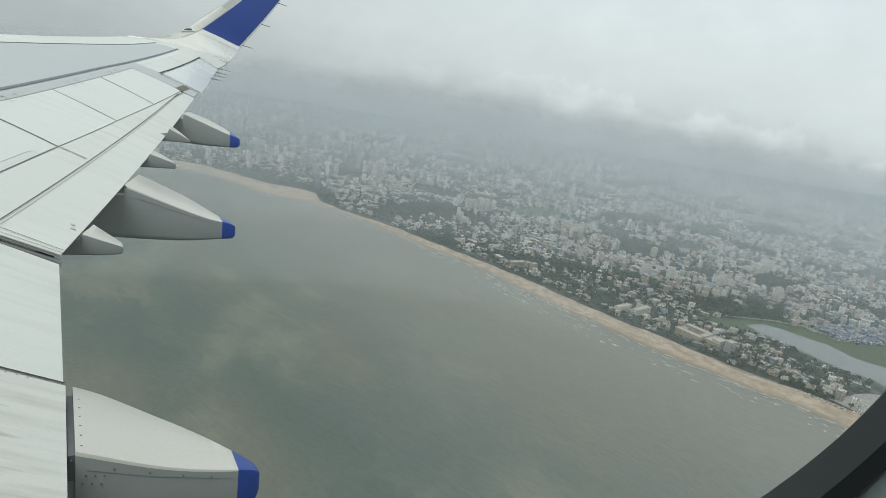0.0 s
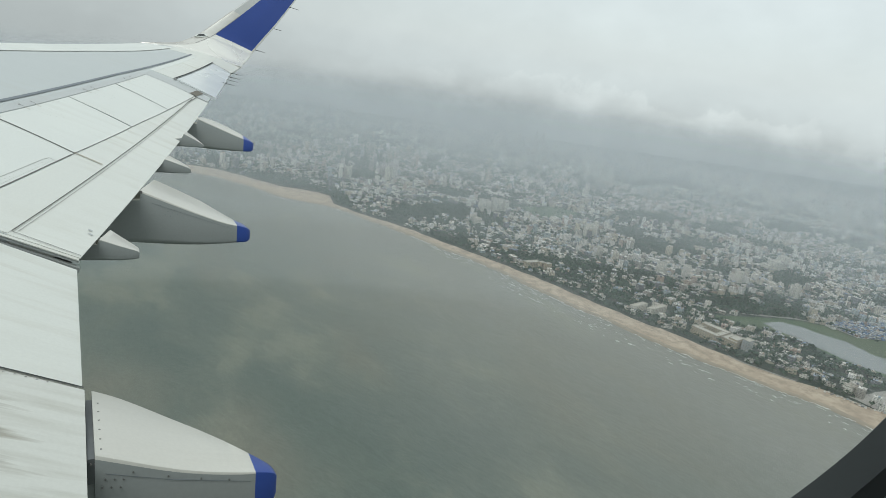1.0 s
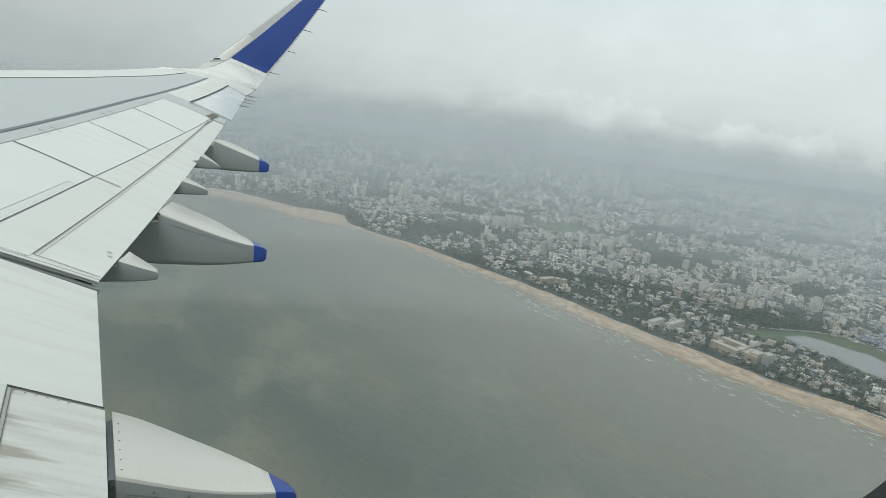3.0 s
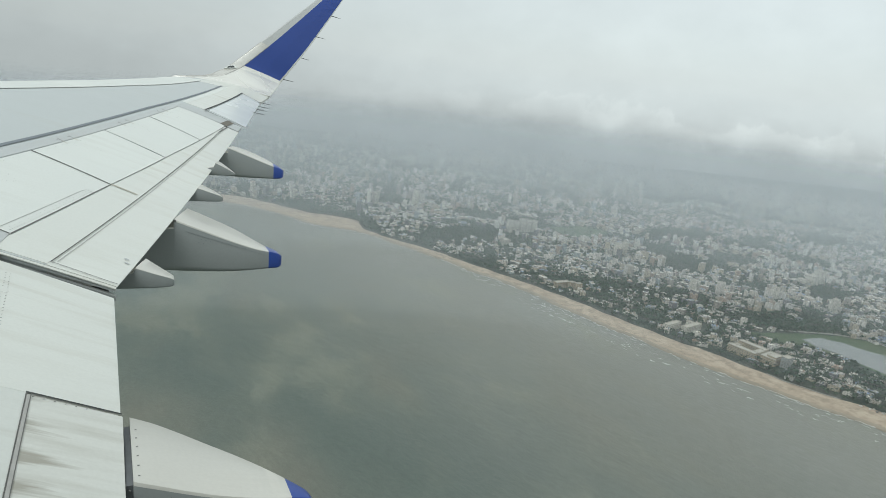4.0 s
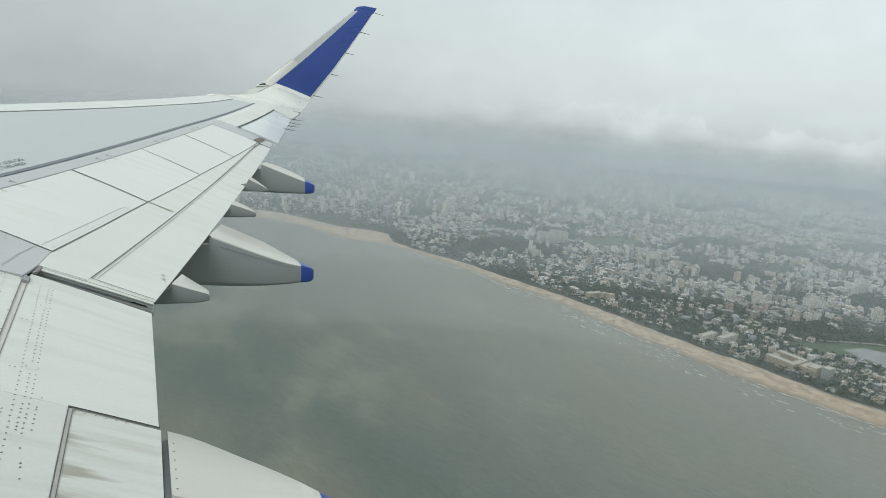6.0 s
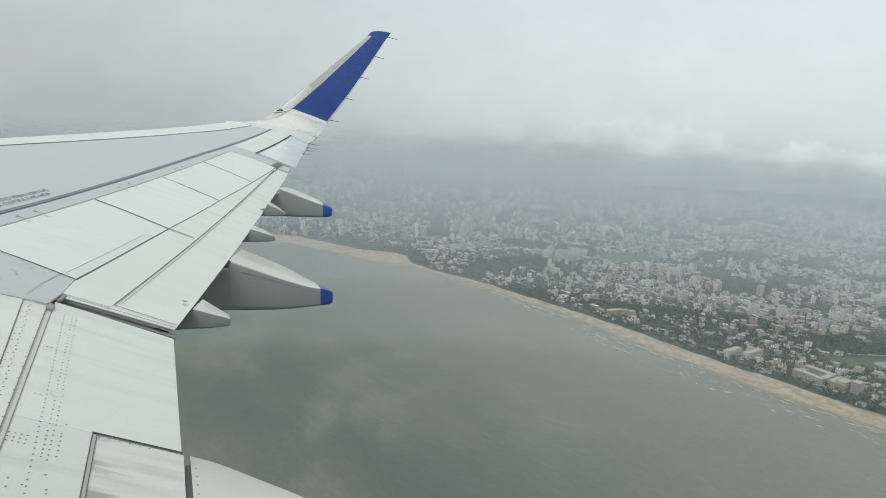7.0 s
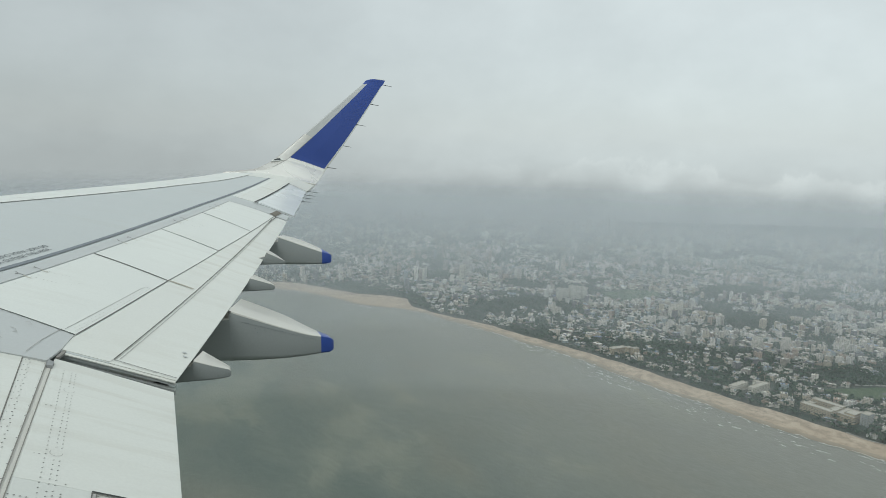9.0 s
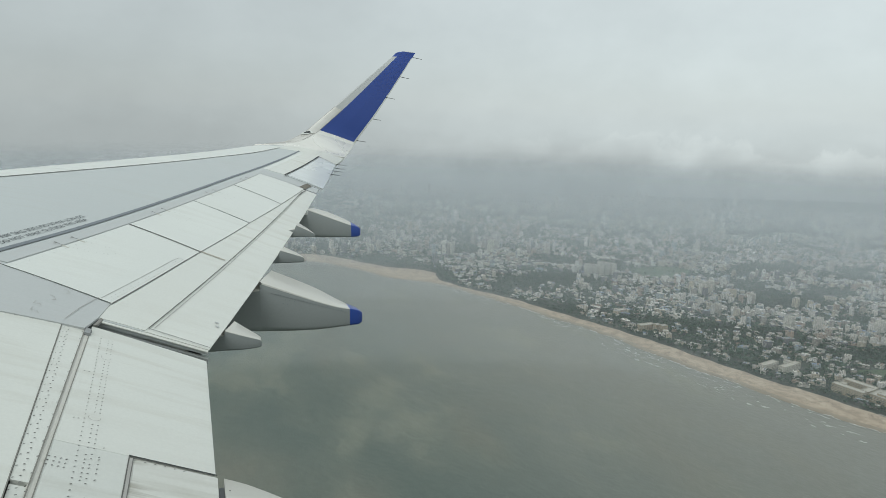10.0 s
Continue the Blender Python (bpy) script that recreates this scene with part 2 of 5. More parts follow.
def ribbon(name, pts, width, mat, label="", up=0.007, parent=None):
    """A narrow strip on the upper skin through (x, s) points."""
    bm = bmesh.new()
    fine = []
    for (xa, sa), (xb, sb) in zip(pts, pts[1:]):
        n = max(2, int(abs(xb - xa) / 0.5) + 1, int(abs(sb - sa) / 0.05) + 1)
        fine += [(xa + (xb - xa) * i / n, sa + (sb - sa) * i / n) for i in range(n)]
    fine.append(pts[-1])
    ps = [top(x, s, up) for x, s in fine]
    prev = None
    for i, p in enumerate(ps):
        d = ps[min(i + 1, len(ps) - 1)] - ps[max(i - 1, 0)]
        side = d.cross(skin_normal(p)).normalized() * width / 2
        a, b = bm.verts.new(p - side), bm.verts.new(p + side)
        if prev:
            bm.faces.new((prev[0], prev[1], b, a))
        prev = (a, b)
    return part(name, bm, mat, parent or wing, label)


def sp_te(x):
    return float(np.interp(x, (6.4, 6.68, 8.0, 8.36, 9.4, 10.1, 11.26, 12.7), (0.1725, 0.172, 0.1675, 0.165, 0.1535, 0.146, 0.1235, 0.092)))


# fixed shroud ahead of the outboard flap, between the seam and the spoilers
patch("flap_shroud", 6.43, 12.7, 0.098, lambda x: sp_te(x) - 0.0006, [WHITE], 0.004, "white strip with brown grime marks", nx=24, ns=2)
# spoilers
edges = [6.88, 8.56, 10.07, 11.46, 12.70]
for a, b in zip(edges, edges[1:]):
    patch("spoiler", a + 0.012, b - 0.012, lambda x: sp_te(x) + 0.0008, HINGE, [PANEL], 0.006, nx=8, ns=4, slant=(-0.20, -0.20 if b < 12 else -0.05))
patch("aileron", 13.22, 15.62, 0.0, lambda x: 0.242 - 0.02 * (x - 13.1), [GLOSS], 0.010, "white aileron with pale reflection", nx=8, ns=4, slant=(-0.12, -0.3), thick=0.03)
patch("tip_panel", 13.17, 15.72, lambda x: 0.248 - 0.02 * (x - 13.1), lambda x: 0.362 - 0.01 * (x - 13.1), [WHITE], 0.006, "white fixed panel ahead of the aileron", nx=8, ns=3, slant=(0, 0))
patch("tip_trailing_edge", 15.39, 16.3, lambda x: -0.055 * max(0.0, x - 15.39) / 0.9, 0.2, [WHITE], 0.006, "white trailing edge beside the winglet", nx=3, ns=3, thick=0.04)
patch("fixed_tip_edge", 12.68, 13.09, 0.022, 0.375, [PLATE], 0.005, "grey fixed strip beside the aileron", nx=3, ns=3, slant=(-0.03, -0.12))
patch("tip_skin", 15.70, 16.24, 0.19, 0.63, [WHITE], 0.004, "white skin at the foot of the winglet", nx=4, ns=5, slant=(-0.05, 0))
patch("tip_skin", 13.2, 15.70, lambda x: 0.365 - 0.01 * (x - 13.1), lambda x: 0.392, [PANEL], 0.003, "pale strip ahead of the tip panel", nx=6, ns=2)
def slat_s(x):
    return float(np.interp(x, (1.95, 9.65, 11.14, 13.43, 14.65, 15.8, 16.2), (0.873, 0.857, 0.806, 0.73, 0.656, 0.611, 0.60)))


# slats, the pale strip along the leading edge
for a, b in zip([1.95, 5.2, 7.9, 10.6, 13.3], [5.19, 7.89, 10.59, 13.29, 16.05]):
    patch("slat", a, b, slat_s, 1.0, [PANEL], 0.004, "white slat along the leading edge", nx=6, ns=5)
ribbon("slat_gap", [(x, slat_s(x)) for x in (1.95, 9.65, 11.14, 13.43, 14.65, 15.8)], 0.016, SEAM)
ribbon("walkway_line", [(1.95, 0.402), (8, 0.402), (12, 0.418), (15.75, 0.40)], 0.038, LINE, "dark grey walkway line")
patch("hinge_strip", 6.95, 12.8, HINGE + 0.004, 0.388, [PLATE], 0.007, "grey hinge strip of the spoilers", nx=20, ns=1, thick=0.008)
ribbon("spoiler_gap", [(6.69 + 0.4 * i, sp_te(6.69 + 0.4 * i)) for i in range(5)], 0.008, SEAM, up=0.009)
ribbon("spoiler_gap", [(8.29 + 0.4 * i, sp_te(8.29 + 0.4 * i)) for i in range(12)], 0.0055, SEAM, up=0.009)
ribbon("spoiler_gap", [(6.875, HINGE + 0.004), (6.678, sp_te(6.66))], 0.012, RUBBER, up=0.0135)
for a, w, wide in ((8.56, 0.205, 0.024), (10.07, 0.19, 0.008), (11.46, 0.205, 0.019)):
    ribbon("spoiler_gap", [(a, HINGE), (a - w, sp_te(a - w))], wide, SEAM, up=0.009)
ribbon("aileron_gap", [(13.09, 0.246), (15.61, 0.186)], 0.022, RUBBER, up=0.022)
ribbon("aileron_gap", [(13.09, 0.243), (13.03, 0.0)], 0.02, SEAM, up=0.014)
ribbon("aileron_gap", [(15.61, 0.193), (15.36, 0.0)], 0.02, SEAM, up=0.014)
ribbon("tip_joint", [(12.72, 0.352), (12.66, 0.1)], 0.010, FAINT, up=0.012)
ribbon("tip_joint", [(12.64, 0.104), (13.0, 0.086)], 0.10, plain("dark_brown_seal", (0.17, 0.155, 0.125), 0.7), "dark brown seal beside the aileron", up=0.014)
ribbon("tip_joint", [(12.10, 0.092), (12.62, 0.079)], 0.012, SEAM, up=0.012)


# outboard flap
def flap_ring(x, s1, drop, thick):
    s0 = 0.002 + 0.0027 * (x - 6.4)
    pts = [top(x, s) - Vector((0, 0, drop * (1 - s / max(s1, 0.001) * 0.5))) for s in (s0, s0 + (s1 - s0) * 0.33, s0 + (s1 - s0) * 0.66, s1)]
    return pts + [p - Vector((0, 0, thick * (0.035 + 0.965 * i / 3))) for i, p in reversed(list(enumerate(pts)))]


part("outboard_flap", loft([flap_ring(x, 0.105, 0.0, 0.13) for x in (6.42, 7, 8, 9, 10, 11, 12, 12.6)]), [WHITE], wing, "white outboard flap")
# the open end of the outboard flap: a dark rib with two pale rails
for x0, x1, drop, mat_ in ((6.395, 6.417, 0.014, GREY), (6.385, 6.417, 0.004, WHITE), (6.375, 6.417, 0.050, SHADE)):
    rs_ = []
    for x in (x0, x1):
        pts_ = [top(x, sv) - Vector((0, 0, drop)) for sv in (0.003, 0.05, 0.10, 0.16)]
        rs_.append(pts_ + [q - Vector((0, 0, 0.016 if mat_ is GREY else 0.03 if mat_ is SHADE else 0.006)) for q in reversed(pts_)])
    part("flap_end_rail" if mat_ is WHITE else "flap_end_rib", loft(rs_), mat_, wing)
ribbon("flap_seam", [(6.471, 0.096), (9, 0.096), (12.4, 0.092)], 0.007, SEAM, up=0.008)
ribbon("flap_seam", [(6.50, 0.0905), (9, 0.0905), (12.3, 0.087)], 0.004, FAINT, up=0.005)
ribbon("flap_seam", [(6.471, 0.096), (6.446, 0.003)], 0.006, SEAM, up=0.006)

# inboard flap, a little lower than the outboard one, with a separate streaked section
IN_DROP = 0.032


def in_top(x, y, up=0.0):
    return at_y(x, y, up) - Vector((0, 0, IN_DROP * max(0.0, min(1.0, (x - 4.6) / 1.6)) * max(0.15, 1 - y / 0.9)))


def in_plate(name, x0, x1, y0, y1, mat, label, up=0.0, thick=0.1):
    rs = []
    for i in range(7):
        x = x0 + (x1 - x0) * i / 6
        ya, yb = y0(x) if callable(y0) else y0, y1(x) if callable(y1) else y1
        ys = [ya + (yb - ya) * j / 8 for j in range(9)]
        tp = [in_top(x, y, up) for y in ys]
        rs.append(tp + [p - Vector((0, 0, thick * (0.04 + 0.96 * j / 8))) for j, p in reversed(list(enumerate(tp)))])
    return part(name, loft(rs), mat, wing, label)


LINES = {"fixed": lambda x: 0.707 + 0.0615 * (x - 4.648), "groove": lambda x: 0.639 + 0.031 * (x - 4.675), "flap": lambda x: 0.617 + 0.027 * (x - 4.688)}
in_plate("inboard_flap", 4.7835, 6.28, lambda x: 0.008 + 0.014 * (x - 4.8) / 1.5, LINES["flap"], [WHITE], "white inboard flap with rivet rows")
in_plate("inboard_flap_front", 1.95, 4.782, 0.343, LINES["flap"], [paint("streaked_white_paint", (0.62, 0.635, 0.595), dirt=(0.36, 0.34, 0.28), amount=0.9, low_=0.5)], "white inboard flap with brown streaks")
in_plate("streaked_flap_section", 1.95, 4.77, 0.0, 0.340, [STREAKED], "white flap section with dark brown streaks", up=-0.002)
in_plate("flap_groove", 1.95, 6.2, lambda x: LINES["flap"](x) - 0.006, lambda x: LINES["groove"](x) + 0.008, [CREAM], "dull cream groove ahead of the flap", up=-0.002, thick=0.05)
in_plate("inboard_shroud", 4.425, 6.22, LINES["groove"], lambda x: LINES["fixed"](x) - 0.002, [WHITE], "white shroud strip with double rivet rows", up=0.003, thick=0.05)
in_plate("inboard_shroud_root", 1.95, 4.41, LINES["groove"], lambda x: LINES["fixed"](x) - 0.002, [WHITE], "white shroud strip with brown grime", up=-0.006, thick=0.05)
in_plate("inboard_fixed_panel", 1.86, 6.24, lambda x: LINES["fixed"](x) + 0.002, 1.9, [WHITE], "white fixed panel ahead of the inboard flap", up=0.007, thick=0.03)
# near-black sheet added below the gaps in place of their shade
in_plate("gap_backing", 1.95, 6.9, 0.05, 0.9, [GAP_SHADE], "dark sheet standing in for shade under the flap gaps", up=-0.13, thick=0.05)


def quad(name, corners, mat, up, label="", thick=0.012, n=6):
    """A four-cornered plate on the upper skin, its corners given as x and y."""
    bm = bmesh.new()
    grid = []
    for i in range(n + 1):
        a = [corners[0][k] + (corners[3][k] - corners[0][k]) * i / n for k in (0, 1)]
        b = [corners[1][k] + (corners[2][k] - corners[1][k]) * i / n for k in (0, 1)]
        grid.append([at_y(a[0] + (b[0] - a[0]) * j / n, a[1] + (b[1] - a[1]) * j / n, up) for j in range(n + 1)])
    tv = [[bm.verts.new(p) for p in r] for r in grid]
    for i in range(n):
        for j in range(n):
            bm.faces.new((tv[i][j], tv[i][j + 1], tv[i + 1][j + 1], tv[i + 1][j]))
    rim = tv[0] + [r[-1] for r in tv[1:]] + tv[-1][-2::-1] + [r[0] for r in tv[-2:0:-1]]
    bot = [bm.verts.new(v.co - Vector((0, 0, thick))) for v in rim]
    for k in range(len(rim)):
        m = (k + 1) % len(rim)
        bm.faces.new((rim[k], rim[m], bot[m], bot[k]))
    bmesh.ops.recalc_face_normals(bm, faces=bm.faces)
    return part(name, bm, mat, wing, label)


quad("kink_plate", [(6.165, 0.685), (6.675, 0.600), (6.88, 1.30), (6.06, 1.35)], [PLATE], 0.0095, "grey plate at the bend of the trailing edge")
quad("corner_seal", [(6.30, 0.636), (6.60, 0.592), (6.60, 0.612), (6.28, 0.655)], [plain("tan_seal", (0.25, 0.24, 0.22), 0.7)], 0.003, "tan rubber seal at the flap corner", n=3)
quad("corner_seal", [(6.10, 0.650), (6.18, 0.650), (6.19, 0.680), (6.10, 0.680)], [plain("grey_seal", (0.30, 0.31, 0.31), 0.6)], 0.008, "grey rubber seal at the flap corner", n=3, thick=0.02)


def in_ribbon(name, pts, width, mat, up=0.006):
    bm = bmesh.new()
    ps = []
    for (xa, ya), (xb, yb) in zip(pts, pts[1:]):
        ps += [in_top(xa + (xb - xa) * i / 6, ya + (yb - ya) * i / 6, up) for i in range(7)]
    prev = None
    for i, p in enumerate(ps):
        d = ps[min(i + 1, len(ps) - 1)] - ps[max(i - 1, 0)]
        side = d.cross(skin_normal(p)).normalized() * width / 2
        a, b = bm.verts.new(p - side), bm.verts.new(p + side)
        if prev:
            bm.faces.new((prev[0], prev[1], b, a))
        prev = (a, b)
    return part(name, bm, mat, wing)


JOINT = plain("thin_joint", (0.24, 0.235, 0.21), 0.7)
for key, w, mat_, up_ in (("fixed", 0.0045, JOINT, 0.008), ("groove", 0.005, JOINT, 0.005), ("flap", 0.0045, JOINT, 0.003)):
    in_ribbon("flap_line", [(6.16, LINES[key](6.16)), (4.5, LINES[key](4.5)), (2, LINES[key](2))], w, mat_, up_)
in_ribbon("flap_line", [(4.783, 0.345), (4.783, 0.002)], 0.010, RUBBER, 0.003)
in_ribbon("flap_edge_plate", [(4.77, 0.335), (3.5, 0.335), (2, 0.335)], 0.014, plain("grey_seal_strip", (0.42, 0.41, 0.385), 0.6), 0.001)
in_ribbon("flap_line", [(4.78, 0.3435), (3.5, 0.3435), (2, 0.3435)], 0.0035, SEAM, 0.003)
in_ribbon("flap_line", [(4.775, 0.3275), (3.5, 0.3275), (2, 0.3275)], 0.003, SEAM, 0.002)
ribbon("plate_seam", [(6.23, 0.195), (6.72, 0.195)], 0.004, FAINT, up=0.013)
for xm, ym in ((5.83, 0.539), (5.063, 0.504)):
    in_ribbon("access_ring", [(xm - 0.03 * math.sin(a), ym + 0.024 * math.cos(a)) for a in np.linspace(-0.4, math.pi + 0.2, 12)], 0.0022, RINGS, 0.0015)
for pts in ([(6.30, 0.968), (6.25, 0.972), (6.25, 0.94), (6.212, 0.925)], [(6.42, 0.976), (6.37, 0.98), (6.39, 0.95), (6.36, 0.937)],
            [(6.56, 0.926), (6.55, 0.90), (6.51, 0.885), (6.495, 0.905)], [(6.70, 0.87), (6.70, 0.845), (6.67, 0.83), (6.645, 0.85)]):
    in_ribbon("scratch", pts, 0.004, RINGS, 0.0175)


def dots(name, spots, r, mat):
    """Rows of small fastener heads in one mesh."""
    bm = bmesh.new()
    for p in spots:
        ring = [bm.verts.new(p + Vector((r * math.cos(a), r * math.sin(a), 0))) for a in (0.5, 1.55, 2.6, 3.64, 4.7, 5.74)]
        tip = bm.verts.new(p + Vector((0, 0, 0.0008)))
        for a, b in zip(ring, ring[1:] + ring[:1]):
            bm.faces.new((a, b, tip))
    return tagged(part(name, bm, mat, wing), kind="stuff")


rng = random.Random(4)
spots, bold = [], []
for i in range(95):
    x = 6.14 - 0.042 * i
    w = LINES["fixed"](x) - LINES["groove"](x)
    bold.append(in_top(x, LINES["groove"](x) + w * (0.70 - 0.115 * (6.17 - x) + 0.035 * (-1) ** i), 0.0038))
    if i % 2 == 0:
        spots.append(in_top(x - 0.02, LINES["groove"](x) + w * 0.85, 0.0038))
    if i % 3 == 0:
        spots.append(in_top(x - 0.01, LINES["groove"](x) + w * 0.07, 0.0038))
dots("shroud_rivets", bold, 0.0052, RIVET)
for ya, yb, stop_at in ((0.596, 0.527, 4.1), (0.556, 0.495, 4.77), (0.536, 0.473, 4.77)):
    x = 6.11
    while x > stop_at:
        y = yb + (ya - yb) * (x - 4.77) / 1.36
        if ya == 0.596 or min(abs(x - 5.83), abs(x - 5.063)) > 0.05:
            spots.append(in_top(x, y, 0.0012))
        x -= 0.043
for i in range(4):
    spots += [in_top(4.645 - 0.032 * k, 0.609 - 0.0195 * i, 0.0012) for k in range(3)]
for y0, n in ((0.494, 7), (0.474, 7), (0.447, 6)):
    spots += [in_top(4.72 - 0.036 * k + rng.uniform(-0.01, 0.01), y0 - 0.001 * k, 0.0012) for k in range(n)]
for x, y in ((5.57, 0.609), (5.572, 0.589), (5.018, 0.58), (5.021, 0.562), (4.80, 0.44)):
    spots.append(in_top(x, y, 0.0012))
spots += [in_top(4.758, 0.32 - 0.0375 * i, 0.001) for i in range(6)]
spots += [at_y(6.13 - 0.012 * i, 0.86 + 0.08 * i, 0.0055) for i in range(5)]
spots += [in_top(rng.uniform(3.4, 4.4), rng.uniform(0.43, 0.58), 0.0012) for i in range(26)]
dots("flap_rivet_rows", spots, 0.0043, RIVET)
spots = []
for k, (xa, xb) in enumerate(zip(edges, edges[1:])):
    mid = (xa + xb) / 2
    for q in range(22):
        a = 2 * math.pi * q / 22
        leg = q % 11
        xq = mid - 0.05 + (0.10 if q < 11 else -0.10) * (1.0 if leg < 8 else 0.55 if leg < 10 else 0.15)
        spots.append(top(xq, HINGE - 0.008 - 0.0068 * leg - (0.002 if leg > 7 else 0), 0.008))
    n = int((xb - xa) / 0.14)
    spots += [top(xa + 0.06 + i * 0.14, HINGE - 0.01, 0.008) for i in range(n)]
for i in range(44):
    spots.append(top(6.75 + i * 0.029, sp_te(7) + 0.008 - 0.00012 * i, 0.008))
    if i % 2:
        spots.append(top(6.77 + i * 0.029, sp_te(7) + 0.014 - 0.00012 * i, 0.008))
spots += [top(6.84 - 0.15 * i / 12, HINGE - 0.012 - i * 0.0135, 0.008) + Vector((0.03, 0, 0)) for i in range(13)]
dots("spoiler_rivets", spots, 0.0038, RIVET)
ribbon("stiffener_outline", [(6.74, 0.193), (7.93, 0.1865), (8.01, 0.1835), (7.995, 0.168)], 0.004, FAINT, up=0.008)
ribbon("oil_mark", [(8.37, 0.167), (8.345, 0.105)], 0.030, plain("brown_oil_mark", (0.47, 0.44, 0.365), 0.6), up=0.0085)
OCHRE = plain("ochre_stain", (0.57, 0.55, 0.48), 0.7)
for xa, xb in zip(edges, edges[1:]):
    for off in (-0.09, 0.13):
        a = (xa + xb) / 2 - 0.05 + off
        ribbon("hinge_arm", [(a + 0.02, HINGE + 0.024), (a, HINGE + 0.016), (a - 0.02, HINGE + 0.004)], 0.006, SEAM, up=0.010)
        ribbon("hinge_arm", [(a - 0.03, HINGE + 0.018), (a, HINGE + 0.016)], 0.006, SEAM, up=0.010)
        ribbon("hinge_stain", [(a - 0.02, HINGE + 0.006), (a - 0.05, HINGE - 0.012)], 0.014, OCHRE, up=0.0085)
for x in (6.89, 6.825):
    bm = bmesh.new()
    bm.faces.new([bm.verts.new(at_y(x + 0.013 * math.cos(a), -0.062 + 0.016 * math.sin(a), 0.006)) for a in np.linspace(0, 2 * math.pi, 10, endpoint=False)])
    part("drain_cover", bm, PLATE, wing)


# ---- winglet ----
def foil_ring(le, te, thick, out):
    """Ten points round a thin section from leading edge to trailing edge; out: the way to the outer face."""
    le, te, out = Vector(le), Vector(te), Vector(out).normalized()
    prof = [(0.0, 0.0), (0.04, 0.55), (0.225, 1.0), (0.55, 0.8), (0.958, 0.13), (1.0, 0.05)]
    a = [le.lerp(te, f) - out * thick * h / 2 for f, h in prof]
    b = [le.lerp(te, f) + out * thick * h / 2 for f, h in reversed(prof[1:])]
    return a + b


lets = [((16.2, yle(16.2) - 0.02, top(16.2, 1).z), (16.2, yte(16.2) - 0.12, zte(16.2) - 0.01), 0.17, (0.1, 0, -1)),
        ((16.35, -1.628, 1.896), (16.4, -2.983, 1.645), 0.14, (0.2, 0, -1)),
        ((16.48, -1.9, 2.011), (16.6, -3.087, 1.738), 0.13, (0.3, 0, -1)),
        ((16.62, -2.085, 2.111), (16.82, -3.211, 1.846), 0.12, (0.5, 0, -1)),
        ((16.76, -2.25, 2.225), (17.0, -3.315, 1.955), 0.11, (1, 0, -0.8)),
        ((16.96, -2.842, 2.721), (17.1, -3.613, 2.329), 0.1, (1, 0, -0.4)),
        ((17.12, -3.24, 3.058), (17.2, -3.877, 2.659), 0.09, (1, 0, -0.3)),
        ((17.37, -3.86, 3.578), (17.42, -4.397, 3.364), 0.07, (1, 0, -0.25)),
        ((17.56, -4.334, 3.977), (17.58, -4.819, 3.962), 0.05, (1, 0, -0.25)),
        ((17.583, -4.437, 4.073), (17.597, -4.868, 4.036), 0.035, (1, 0, -0.25)),
        ((17.6, -4.592, 4.116), (17.61, -4.912, 4.098), 0.02, (1, 0, -0.25)),
        ((17.606, -4.615, 4.132), (17.616, -4.917, 4.112), 0.012, (1, 0, -0.25))]


def winglet_slot(i, j):
    if i < 5 and j in (0, 1, 9, 10):
        return 4
    if i < 4:
        return 2
    if i == 10:
        return 3
    if i >= 8:
        return 1
    if j in (4, 5, 6):
        return 3
    return 1 if j in (2, 3, 7, 8) else 0


def spline(a, b, c, d, t):
    return 0.5 * (2 * b + (c - a) * t + (2 * a - 5 * b + 4 * c - d) * t * t + (3 * b - a - 3 * c + d) * t ** 3)


fine_lets, owner = [], []
for i in range(len(lets) - 1):
    q0, q1, q2, q3 = lets[max(i - 1, 0)], lets[i], lets[i + 1], lets[min(i + 2, len(lets) - 1)]
    for k in range(4):
        fine_lets.append([spline(*(Vector(q[e]) for q in (q0, q1, q2, q3)), k / 4) if e != 2 else q1[2] + (q2[2] - q1[2]) * k / 4 for e in range(4)])
        owner.append(i)
fine_lets.append([Vector(lets[-1][0]), Vector(lets[-1][1]), lets[-1][2], Vector(lets[-1][3])])
winglet = part("winglet", loft([foil_ring(*q) for q in fine_lets], mat=lambda i, j: winglet_slot(owner[min(i, len(owner) - 1)], j)), [EDGE, BLUE, BRIGHT, WHITE, METAL], wing, "upturned winglet in deep blue with a grey leading edge")
for f in winglet.data.polygons:
    f.use_smooth = f.material_index in (2, 4)


def rod(name, a, b, r, mat, parent):
    a, b = Vector(a), Vector(b)
    q = (b - a).to_track_quat("Z", "Y").to_matrix()
    rr = [[p + q @ Vector((r * k * math.cos(t), r * k * math.sin(t), 0)) for t in (0, 1.05, 2.09, 3.14, 4.19, 5.24)] for p, k in ((a, 1.0), (b, 0.5))]
    return part(name, loft(rr), mat, parent)


for f in (0.02, 0.26, 0.50, 0.74, 0.97):
    p = Vector((17.0, -3.31, 1.965)).lerp(Vector((17.6, -4.9, 4.05)), f)
    rod("static_wick", p, p + Vector((0.02, -0.22, -0.03)), 0.008, RUBBER, wing)
for x, sw in ((14.37, 0.03), (14.73, 0.024), (15.03, 0.018), (15.43, 0.006)):
    p = top(x, sw)
    rod("static_wick", p, p + Vector((0.0, -0.24, -0.035)), 0.008, RUBBER, wing)
